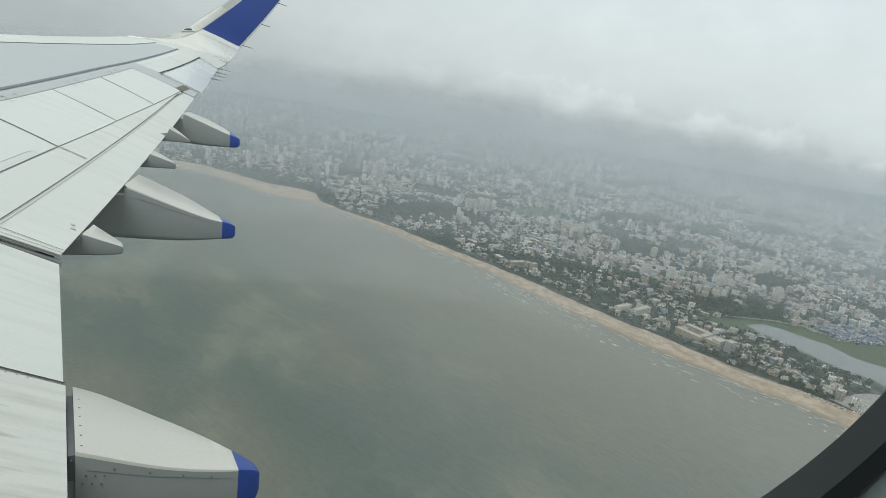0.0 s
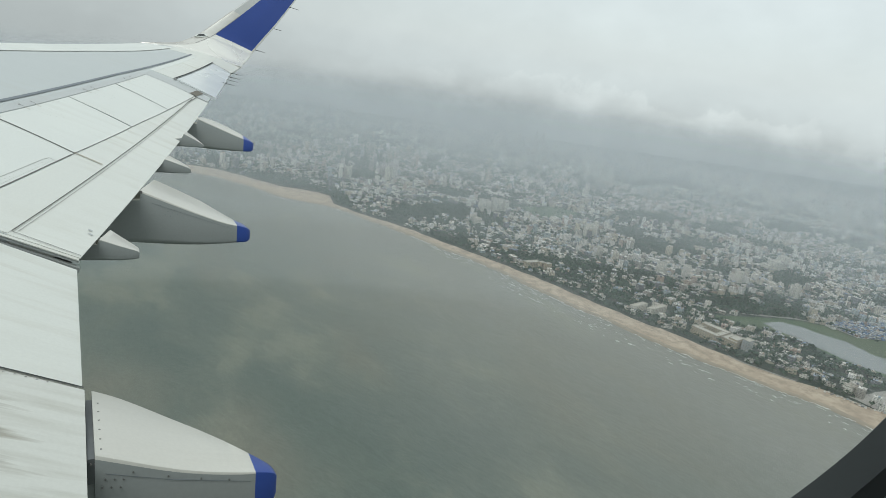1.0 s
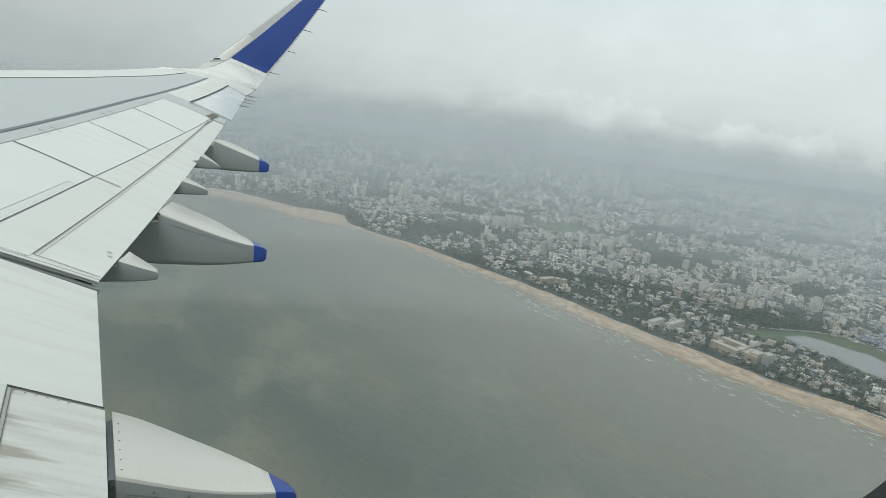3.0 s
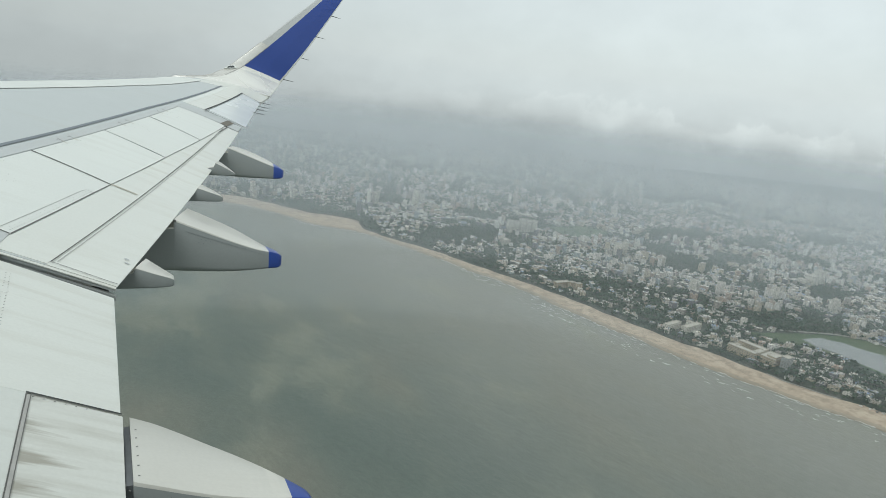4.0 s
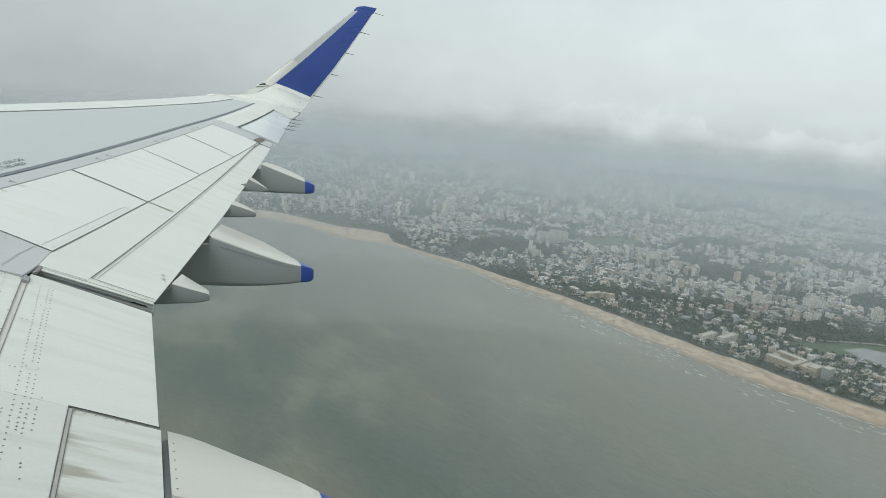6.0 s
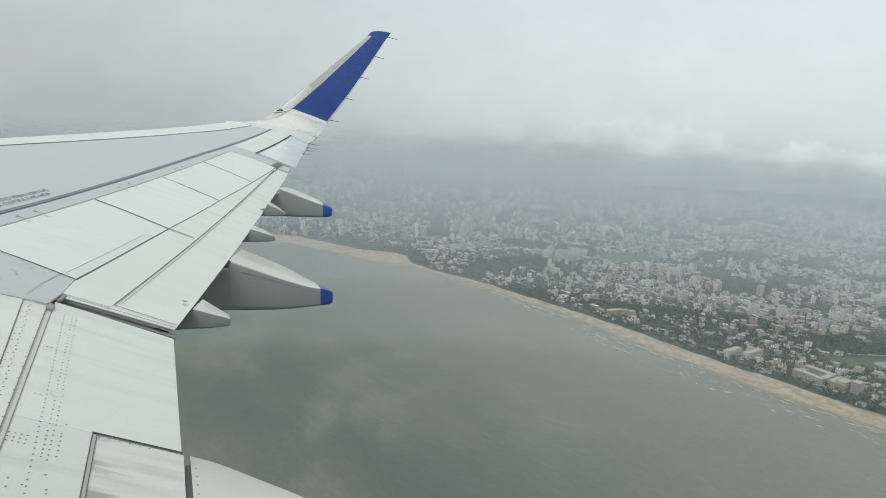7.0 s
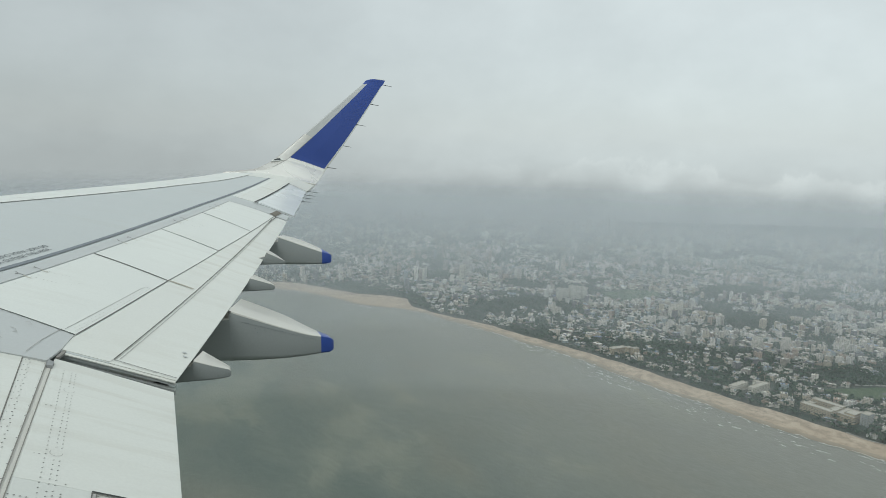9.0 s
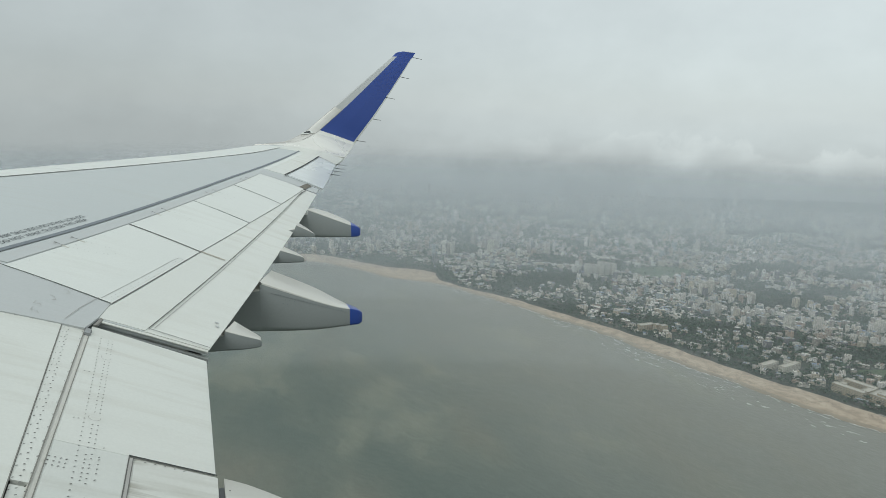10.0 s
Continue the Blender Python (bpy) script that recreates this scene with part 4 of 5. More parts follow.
def wobble(poly, step=14, amp=3.5):
    """The outline of a polygon with a finer, uneven edge."""
    out = []
    r = random.Random(len(poly))
    for (xa, ya), (xb, yb) in zip(poly, poly[1:] + poly[:1]):
        n = max(1, int(math.hypot(xb - xa, yb - ya) / step))
        out += [(xa + (xb - xa) * i / n + r.uniform(-amp, amp), ya + (yb - ya) * i / n + r.uniform(-amp, amp)) for i in range(n)]
    return out


bm = bmesh.new()
ring0 = [bm.verts.new((5400 * math.cos(a), 5400 * math.sin(a), -0.4)) for a in np.linspace(0, 2 * math.pi, 48, endpoint=False)]
bm.faces.new(ring0)
sea = tagged(part("water", bm, SEA), "grey-green silty sea with faint wind ripples", "sea", kind="structure")
xs = [-2500 + 12 * i for i in range(int((5200 + 2500) / 12))]
tagged(strip("beach", xs, lambda x: y_water(x) - 18, y_land, 0.8, 2.6, SAND, 3), "broad strip of brown sand along the sea", "beach", kind="structure")
tagged(strip("wet_beach", xs, lambda x: y_water(x), lambda x: y_water(x) - 18, -0.1, 0.8, WETSAND), "dark wet sand at the water's edge", "beach", kind="structure")
tagged(strip("ground", xs, y_land, lambda x: -5300.0, 2.6, 2.6, EARTH, 2), "flat town ground of earth, paving and scrub", "ground", kind="structure")
tagged(polygon("lake", wobble(LAKE), 3.1, LAKEM), "still grey lake behind the beachside houses", "lake", kind="structure")
tagged(polygon("meadow", wobble(FIELD, 25, 6), 2.9, GRASS), "flat green airfield grass beside the lake", "grass field", kind="structure")
tagged(polygon("park", wobble(PARK, 25, 6), 2.9, GRASS), "open green park within the town", "park", kind="structure")
tagged(polygon("compound", wobble(COMPOUND, 14, 3), 3.0, PAVING), "pale dusty yard behind the beach", "yard", kind="structure")
tagged(polygon("runway_stub", [(576, -1394), (580, -1450), (566, -1495), (545, -1464), (553, -1375)], 3.05, sheet_material("old_asphalt", [(0.3, (0.06, 0.065, 0.055)), (0.7, (0.10, 0.10, 0.085))], 0.05)), "grey asphalt apron on the grass", "apron", kind="structure")
tagged(polygon("runway_stub", [(574, -1438), (575, -1462), (551, -1463), (550, -1441)], 3.15, PAVING), "pale concrete apron on the grass", "apron", kind="structure")
tagged(polygon("field_track", [(717, -1764), (724, -1805), (659, -1830), (654, -1785)], 3.05, PAVING), "pale dirt track across the grass", "track", kind="structure")
lane = [(1060, -1400), (1010, -1530), (965, -1590), (884, -1600), (838, -1730), (800, -1850), (768, -1985)]
bm = bmesh.new()
prev = None
for i, (x, y) in enumerate(lane):
    a, b = bm.verts.new((x - 5, y + 3, 3.2)), bm.verts.new((x + 3, y - 3, 3.2))
    if prev:
        bm.faces.new((prev[0], prev[1], b, a))
    prev = (a, b)
tagged(part("lane", bm, PAVING), "pale lane along the edge of the grass", "road", kind="structure")
tagged(strip("promenade", [745 + 5 * i for i in range(26)], lambda x: y_land(x) + 1, lambda x: y_land(x) - 4, 3.4, 3.4, PAVING), "pale promenade wall behind the beach", "promenade", kind="structure")

# ---- surf ----
rs = np.random.RandomState(11)
bm = bmesh.new()


def crest(x, y, length, width, ang):
    n = 7
    ups, downs = [], []
    for i in range(n):
        f = i / (n - 1)
        w = width * math.sin(math.pi * (0.08 + 0.84 * f)) * rs.uniform(0.5, 1.2)
        cx, cy = (f - 0.5) * length, rs.uniform(-0.7, 0.7) * width + length * 0.09 * math.sin(f * 3 + x)
        px, py = x + cx * math.cos(ang) - cy * math.sin(ang), y + cx * math.sin(ang) + cy * math.cos(ang)
        ups.append(bm.verts.new((px - w * math.sin(ang) / 2, py + w * math.cos(ang) / 2, 0.25)))
        downs.append(bm.verts.new((px + w * math.sin(ang) / 2, py - w * math.cos(ang) / 2, 0.25)))
    for i in range(n - 1):
        bm.faces.new((ups[i], downs[i], downs[i + 1], ups[i + 1]))


def slope_at(x):
    return math.atan2(y_water(x + 20) - y_water(x - 20), 40)


for row, (near_d, far_d, chance, wide) in enumerate(((-2, 3, 0.85, 4.2), (9, 16, 0.46, 3.8), (24, 34, 0.28, 3.6), (44, 60, 0.13, 3.0))):
    x = 430.0
    while x < 2950:
        if rs.uniform() < chance * (0.55 + 0.75 * noise.noise(Vector((x / 140, row * 3.1, 2.2))) + 0.25):
            crest(x, y_water(x) + rs.uniform(near_d, far_d), rs.uniform(8, 30), rs.uniform(0.4, 1.0) * wide, slope_at(x) + rs.normal(0, 0.05))
        x += rs.uniform(7, 20) if row == 0 else rs.uniform(10, 30)
for cx, n, reach in ((1290, 44, 70), (1050, 22, 80), (900, 10, 80), (1560, 20, 50), (1900, 20, 45), (720, 12, 70), (560, 10, 60), (2150, 22, 40)):
    for _ in range(n):
        x = cx + rs.normal(0, 50)
        crest(x, y_water(x) + rs.uniform(12, reach), rs.uniform(4, 14), rs.uniform(1.6, 4.2), slope_at(x) + rs.normal(0, 0.2))
tagged(part("surf", bm, FOAM), "broken white wave crests along the shore", "surf", kind="stuff")

# ---- the town ----
AZ_MIN, FAR = radians(-64), 4930


def seen(x, y, far=FAR):
    r = math.hypot(x, y)
    return r < far and math.atan2(y, x) > AZ_MIN


def free(x, y):
    """Open to building: town land off the lake, grass, wood and the large hotels."""
    if y > y_land(x) - 12:
        return False
    if 2070 < x < 2340 and y > y_land(x) - 60:
        return False
    for poly in (LAKE, FIELD, TARPS, PARK, COMPOUND):
        if inside(poly, x, y):
            return False
    if (inside(WOOD, x, y) or inside(THICKET, x, y)) and noise.noise(Vector((x / 55, y / 55, 9.0))) < 0.22:
        return False
    return not any(math.hypot(x - a, y - b) < r for a, b, r in SITES)


SITES = [(962, -1182, 46), (912, -1200, 34), (1112, -1145, 52), (884, -1204, 20), (1437, -1020, 34), (1852, -1084, 24), (2022, -1250, 66), (1353, -1905, 50), (914, -2030, 70)]


def facade(name, stops, per_object=False):
    m, t, b = material(name, 0.75)
    g = t.nodes.new("ShaderNodeNewGeometry")
    rnd = t.nodes.new("ShaderNodeObjectInfo").outputs["Random"] if per_object else g.outputs["Random Per Island"]
    base = ramp(t, rnd, stops, "CONSTANT")
    sp = nd(t, "ShaderNodeSeparateXYZ", Vector=g.outputs["Position"])
    nz = nd(t, "ShaderNodeSeparateXYZ", Vector=g.outputs["Normal"])
    floor_f = math_node(t, "FRACT", math_node(t, "DIVIDE", sp.outputs[2], 3.1))
    band = math_node(t, "MULTIPLY", math_node(t, "GREATER_THAN", floor_f, 0.35), math_node(t, "LESS_THAN", floor_f, 0.82))
    across = math_node(t, "ADD", math_node(t, "MULTIPLY", sp.outputs[0], 0.15), math_node(t, "MULTIPLY", sp.outputs[1], 0.19))
    bay = math_node(t, "GREATER_THAN", math_node(t, "FRACT", across), 0.45)
    wall = math_node(t, "LESS_THAN", math_node(t, "ABSOLUTE", nz.outputs[2]), 0.4)
    win = math_node(t, "MULTIPLY", math_node(t, "MULTIPLY", band, bay), math_node(t, "MULTIPLY", wall, 0.62))
    c = mix(t, win, base, (0.07, 0.08, 0.085))
    stain = noise_out(t, scaled(t, g.outputs["Position"], (0.25, 0.25, 0.06)), 1.0, 4)
    c = mix(t, 1.0, c, ramp(t, stain, [(0.3, 0.68), (0.62, 1.0)]), "MULTIPLY")
    t.links.new(c, b.inputs["Base Color"])
    return m


PALE = [(0.0, (0.72, 0.69, 0.62)), (0.20, (0.52, 0.47, 0.37)), (0.34, (0.73, 0.72, 0.67)), (0.47, (0.38, 0.355, 0.31)), (0.60, (0.56, 0.52, 0.44)), (0.72, (0.22, 0.225, 0.23)), (0.86, (0.45, 0.36, 0.29)), (0.93, (0.36, 0.42, 0.42))]
FACADE = facade("weathered_plaster", [(q, tuple(0.90 * v for v in c)) for q, c in PALE])
FACADE_ONE = facade("weathered_plaster_single", [(q, tuple(0.90 * v for v in c)) for q, c in PALE], True)
ROOFS = [(0.0, (0.61, 0.58, 0.51)), (0.25, (0.38, 0.37, 0.35)), (0.42, (0.67, 0.65, 0.595)), (0.6, (0.44, 0.42, 0.37)), (0.74, (0.28, 0.33, 0.38)), (0.84, (0.40, 0.29, 0.22)), (0.92, (0.22, 0.30, 0.42))]


def roofing(name, per_object):
    m, t, b = material(name, 0.8)
    rnd = t.nodes.new("ShaderNodeObjectInfo").outputs["Random"] if per_object else t.nodes.new("ShaderNodeNewGeometry").outputs["Random Per Island"]
    c = ramp(t, rnd, ROOFS, "CONSTANT")
    c = mix(t, 1.0, c, ramp(t, noise_out(t, where(t), 0.25, 5), [(0.3, 0.7), (0.65, 1.05)]), "MULTIPLY")
    t.links.new(c, b.inputs["Base Color"])
    return m


ROOF = roofing("flat_roofs", False)
ROOF_ONE = roofing("flat_roof_single", True)
TARP = facade("patched_roofs", [(0.0, (0.13, 0.20, 0.32)), (0.25, (0.30, 0.32, 0.33)), (0.5, (0.17, 0.25, 0.36)), (0.62, (0.42, 0.42, 0.40)), (0.82, (0.30, 0.22, 0.17)), (0.9, (0.55, 0.56, 0.55))])


class Boxes:
    """Collects turned boxes, without undersides, for one large mesh with wall and roof slots."""

    def __init__(self):
        self.v, self.f, self.m = [], [], []

    def add(self, x, y, z, w, d, h, ang, slot=0, roof=1):
        c, s = math.cos(ang), math.sin(ang)
        n = len(self.v)
        for zz_ in (z, z + h):
            for sx, sy in ((-1, -1), (1, -1), (1, 1), (-1, 1)):
                px, py = sx * w / 2, sy * d / 2
                self.v.append((x + px * c - py * s, y + px * s + py * c, zz_))
        self.f += [(n + i, n + (i + 1) % 4, n + 4 + (i + 1) % 4, n + 4 + i) for i in range(4)]
        self.m += [slot] * 4
        # a separate roof sheet, set a little above the walls and inside them
        k = len(self.v)
        for sx, sy in ((-1, -1), (1, -1), (1, 1), (-1, 1)):
            px, py = sx * w / 2 * 0.97, sy * d / 2 * 0.97
            self.v.append((x + px * c - py * s, y + px * s + py * c, z + h - 0.35))
        self.f.append((k, k + 1, k + 2, k + 3))
        self.m.append(roof)

    def make(self, name, mats, parent=None):
        me = bpy.data.meshes.new(name)
        me.from_pydata(self.v, [], self.f)
        for m in mats:
            me.materials.append(m)
        me.polygons.foreach_set("material_index", self.m)
        return link(name, me, parent)


# kinds of house built once: walls, roof with parapet, stair head, water tank
TANK = plain("black_tank", (0.04, 0.04, 0.04), 0.5)
AWN = plain("balcony_slab", (0.43, 0.42, 0.385), 0.8)


def house_kind(w, d, h, ell, label, category, name):
    ob = thing(name, label, category)
    b = Boxes()
    b.add(0, 0, 0, w, d, h, 0)
    if ell:
        b.add(w * 0.45, d * 0.35, 0, w * 0.5, d * 0.6, h * 0.75, 0)
    b.make("wall", [FACADE_ONE, ROOF_ONE], ob)
    bm = bmesh.new()
    for (a, bb, ww, dd) in ((0, d / 2 - 0.15, w, 0.3), (0, -d / 2 + 0.15, w, 0.3), (w / 2 - 0.15, 0, 0.3, d - 0.6), (-w / 2 + 0.15, 0, 0.3, d - 0.6)):
        vs_ = bmesh.ops.create_cube(bm, size=1.0)["verts"]
        for v in vs_:
            v.co = Vector((a + v.co.x * ww, bb + v.co.y * dd, h + 0.25 + v.co.z * 0.9))
    part("parapet", bm, AWN, ob)
    b = Boxes()
    b.add(-w * 0.2, d * 0.15, h - 0.3, w * 0.28, d * 0.3, 2.9, 0)
    b.make("stair_head", [FACADE_ONE, ROOF_ONE], ob)
    bm = bmesh.new()
    bmesh.ops.create_cone(bm, cap_ends=True, segments=8, radius1=0.9, radius2=0.75, depth=1.7)
    bmesh.ops.translate(bm, verts=bm.verts, vec=(w * 0.25, -d * 0.2, h + 0.5))
    part("water_tank", bm, TANK, ob)
    for k in range(1, int(h / 3.1)):
        bm = bmesh.new()
        vs_ = bmesh.ops.create_cube(bm, size=1.0)["verts"]
        for v in vs_:
            v.co = Vector((v.co.x * w * 0.6, d / 2 + 0.55 + v.co.y * 1.1, k * 3.1 + v.co.z * 0.25))
        part("balcony_slab", bm, AWN, ob)
    return ob


KINDS = [house_kind(13, 10, 6.5, True, "low white flat-roofed villa among beachside trees", "house", "house"),
         house_kind(11, 13, 9.5, False, "cream flat-roofed house with roof parapet among trees", "house", "house"),
         house_kind(17, 12, 12.0, True, "weathered four-storey block with water tank on roof", "apartment block", "apartment_block"),
         house_kind(14, 14, 14.5, False, "five-storey pale apartment block with balconies", "apartment block", "apartment_block"),
         house_kind(14, 15, 20, False, "tall pale apartment block above the trees", "apartment block", "apartment_block"),
         house_kind(20, 10, 6.5, True, "long low pale house behind the beach", "house", "house")]
homes = Boxes()
near_spots, placed = [], []
rt = random.Random(21)
STEP = 23.0
gx = 430.0
while gx < 4850:
    gy = y_land(gx) - 14
    while True:
        gy -= STEP * (1.0 if gx < 2600 else 1.15 if math.hypot(gx, gy) < 3600 else 1.5)
        if gy < -4700 or math.atan2(gy, gx) < AZ_MIN:
            break
        x, y = gx + rt.uniform(-11, 11), gy + rt.uniform(-11, 11)
        if not seen(x, y) or not free(x, y):
            continue
        depth_in = y_land(x) - y
        if inside(LAKE, x * 1.012, y * 1.012):
            continue
        green = noise.noise(Vector((x / 170, y / 170, 0.3))) + 0.35 * noise.noise(Vector((x / 60, y / 60, 4)))
        lowtown = depth_in < 330 and x < 1900
        if green > (0.20 if lowtown else 0.25) or rt.random() < (0.36 if lowtown and x < 900 else 0.2 if lowtown else 0.08):
            continue
        block = round(noise.noise(Vector((x / 300, y / 300, 7))) * 6) / 6
        ang = 0.25 + block * 1.6 + rt.uniform(-0.08, 0.08)
        tall = noise.noise(Vector((x / 240, y / 240, 12)))
        if lowtown:
            h = rt.choice((3.5, 4, 6.5, 6.5, 7, 7, 9.5, 10, 12.5)) + (9 if rt.random() < 0.06 else 0)
        else:
            h = rt.choice((3.5, 4, 6.5, 7, 7, 9.5, 10, 12.5, 12.5, 15.5)) + max(0, tall) * 11 + (rt.uniform(8, 20) if rt.random() < 0.07 + 0.14 * max(0, tall) else 0)
            if 330 < depth_in < 1500 and x < 2100 and rt.random() < 0.13:
                h += rt.uniform(6, 13)
            if x > 2300 and rt.random() < 0.04:
                h += rt.uniform(20, 45)
        if math.hypot(x, y) > 3900 and rt.random() < 0.55:
            continue
        placed.append((x, y, h, ang, depth_in, lowtown))
    gx += STEP


def near_key(p):
    return math.hypot(p[0] - 700, p[1] + 1200)


placed.sort(key=near_key)
SINGLES = 290
for i, (x, y, h, ang, depth_in, lowtown) in enumerate(placed):
    if i < SINGLES:
        k = 0 if h < 8 else (1 if h < 11 else (2 if h < 14 else (3 if h < 19 else 4)))
        k = 5 if (k == 0 and rt.random() < 0.4) else k
        copy = copy_thing(KINDS[k], pose(x, y, 2.6, 0, 0, math.degrees(ang)))
        tagged(copy, group="beachside houses")
        continue
    w, d = rt.uniform(8, 15), rt.uniform(8, 15)
    if rt.random() < 0.30 and h < 20:
        w, d = rt.uniform(16, 30), rt.uniform(9, 14)
    if h > 35:
        w, d = rt.uniform(12, 17), rt.uniform(11, 15)
    homes.add(x, y, 2.6, w, d, h, ang)
    homes.add(x + rt.uniform(-3, 3), y + rt.uniform(-3, 3), 2.2 + h, w * 0.3, d * 0.35, 3.0, ang)
    if rt.random() < 0.55:
        homes.add(x + math.cos(ang) * w * 0.5, y + math.sin(ang) * w * 0.5, 2.6, w * 0.7, d * 0.75, h * rt.uniform(0.5, 0.95), ang)
    if lowtown and rt.random() < 0.5:
        homes.add(x + rt.uniform(-12, 12), y + rt.uniform(-12, 12), 2.6, rt.uniform(7, 12), rt.uniform(7, 12), rt.uniform(3.2, 6.5), ang)
tagged(homes.make("town_buildings", [FACADE, ROOF]), "dense pale blocks of the town reaching into mist", "buildings", kind="stuff")
for i, k in enumerate(KINDS):
    k.matrix_world = pose(560 + 26 * i, -1262 - 9 * (i % 2), 2.6, 0, 0, 20)
    tagged(k, group="beachside houses")

shacks = Boxes()
for _ in range(2600):
    x, y = rt.uniform(770, 1000), rt.uniform(-2060, -1560)
    if inside(TARPS, x, y):
        shacks.add(x, y, 2.6, rt.uniform(4, 9), rt.uniform(4, 8), rt.uniform(2.6, 5.5), rt.uniform(0, 3))
tagged(shacks.make("shanty_roofs", [TARP, TARP]), "crowded low shacks under blue tarpaulins and tin", "shacks", kind="stuff")
stalls = Boxes()
for _ in range(46):
    x = rt.uniform(540, 720)
    stalls.add(x, y_land(x) + rt.uniform(3, 14), 2.3, rt.uniform(2, 5), rt.uniform(2, 4), rt.uniform(2, 3), rt.uniform(0, 3))
tagged(stalls.make("beach_stalls", [FACADE, ROOF]), "small dark stalls and boats on the sand", "stalls", kind="stuff")


# ---- large single buildings ----
TAN = facade("tan_hotel_plaster", [(0.0, (0.43, 0.36, 0.25)), (0.9, (0.43, 0.36, 0.25))])
IVORY = facade("ivory_plaster", [(0.0, (0.68, 0.66, 0.58)), (0.9, (0.68, 0.66, 0.58))])
GLASSF = facade("grey_glass_block", [(0.0, (0.33, 0.37, 0.38)), (0.9, (0.33, 0.37, 0.38))])
ROOFPALE = plain("pale_roof", (0.41, 0.39, 0.335), 0.85)


def blocks(name, label, category, mat, wings, turn, x, y, roof=None):
    """A building of several wings: (x, y, width, depth, height), each a part."""
    ob = thing(name, label, category, m=pose(x, y, 2.6, 0, 0, turn))
    for wx, wy, w, d, h in wings:
        b = Boxes()
        b.add(wx, wy, 0, w, d, h, 0)
        body = b.make("wing", [mat, roof or ROOFPALE], ob)
        bm = bmesh.new()
        for (a, bb, ww, dd) in ((0, d / 2, w + 0.8, 0.8), (0, -d / 2, w + 0.8, 0.8), (w / 2, 0, 0.8, d - 0.8), (-w / 2, 0, 0.8, d - 0.8)):
            vs_ = bmesh.ops.create_cube(bm, size=1.0)["verts"]
            for v in vs_:
                v.co = Vector((wx + a + v.co.x * ww, wy + bb + v.co.y * dd, h + 0.3 + v.co.z * 1.2))
        part("parapet", bm, ROOFPALE, body)
        n = int(h / 3.4)
        for k in range(1, n):
            bm = bmesh.new()
            vs_ = bmesh.ops.create_cube(bm, size=1.0)["verts"]
            for v in vs_:
                v.co = Vector((wx + v.co.x * (w + 1.4), wy + v.co.y * (d + 1.4), k * 3.4 + v.co.z * 0.7))
            part("floor_band", bm, ROOFPALE, body)
    return ob


blocks("hotel", "tan courtyard hotel with banded floors behind the beach", "hotel", TAN,
       [(0, 24, 62, 15, 17), (0, -20, 62, 15, 17), (-26, 2, 13, 30, 17), (26, 2, 13, 30, 12)], 12, 962, -1182)
blocks("hotel", "square tan hotel block with pale flat roof", "hotel", TAN, [(0, 0, 34, 44, 15), (-5, 0, 20, 30, 18)], 12, 913, -1198)
blocks("office_block", "grey glass block beside the tan hotel", "office block", GLASSF, [(0, 0, 15, 22, 24)], 12, 884, -1206)
blocks("hotel", "long ivory hotel with stepped flat roofs", "hotel", IVORY, [(14, 26, 14, 54, 15), (-14, -10, 14, 64, 14), (2, -40, 26, 12, 10)], 14, 1112, -1140)
blocks("apartment_block", "wide tan apartment slab behind the beach", "apartment block", TAN, [(0, 0, 16, 46, 15), (-22, -16, 13, 14, 20), (-40, -22, 12, 16, 22)], 4, 1437, -1020)
blocks("apartment_block", "white block alone beside dark trees", "apartment block", IVORY, [(0, 0, 22, 26, 20), (4, 8, 10, 10, 24)], 14, 1852, -1084)
blocks("apartment_block", "row of joined pale towers", "apartment block", IVORY, [(4 * (i % 2), -52 + 26 * i, 17, 19, 38 + 4 * (i % 3)) for i in range(5)], 4, 2022, -1250)
blocks("apartment_block", "stepped ivory block in the town", "apartment block", IVORY, [(0, 0, 30, 44, 28), (0, -40, 26, 30, 40), (12, 34, 30, 24, 16)], 10, 1353, -1905)
blocks("apartment_block", "long pale slab behind the shacks", "apartment block", IVORY, [(0, -34, 16, 50, 20), (-3, 14, 16, 48, 20)], 38, 914, -2030)
blocks("house", "tan beachside house with stepped roofs", "house", TAN, [(0, 0, 16, 18, 9), (-8, 10, 12, 12, 6)], 20, 760, -1268)
blocks("apartment_block", "long cream block with arcaded ground floor", "apartment block", IVORY, [(0, 0, 16, 52, 12), (12, -8, 12, 30, 9)], 12, 690, -1280)
for x, y, h in ((1296, -1451, 42), (1340, -1400, 36), (1700, -1420, 40), (1715, -1460, 42), (1560, -1480, 36), (2205, -1808, 58), (1240, -1600, 40), (1500, -1300, 34), (2420, -1010, 62), (2520, -1080, 70), (2460, -860, 48), (1130, -1700, 38)):
    blocks("apartment_tower", "slim pale tower block above the town", "apartment tower", rt.choice((IVORY, FACADE_ONE)), [(0, 0, 15, 17, h), (7, 6, 12, 12, h * 0.93)], rt.uniform(0, 40), x, y)


# ---- trees ----
def leaf_material(name, a, b_, c_):
    m, t, b = material(name, 0.7)
    g = t.nodes.new("ShaderNodeNewGeometry")
    col = ramp(t, g.outputs["Random Per Island"], [(0.0, a), (0.5, b_), (1.0, c_)])
    col = mix(t, 1.0, col, ramp(t, noise_out(t, where(t), 0.02, 4), [(0.3, 0.7), (0.7, 1.25)]), "MULTIPLY")
    t.links.new(col, b.inputs["Base Color"])
    return m


LEAF = leaf_material("tree_leaves", (0.040, 0.068, 0.050), (0.058, 0.092, 0.064), (0.088, 0.118, 0.080))
BARK = plain("bark", (0.12, 0.10, 0.08), 0.9)


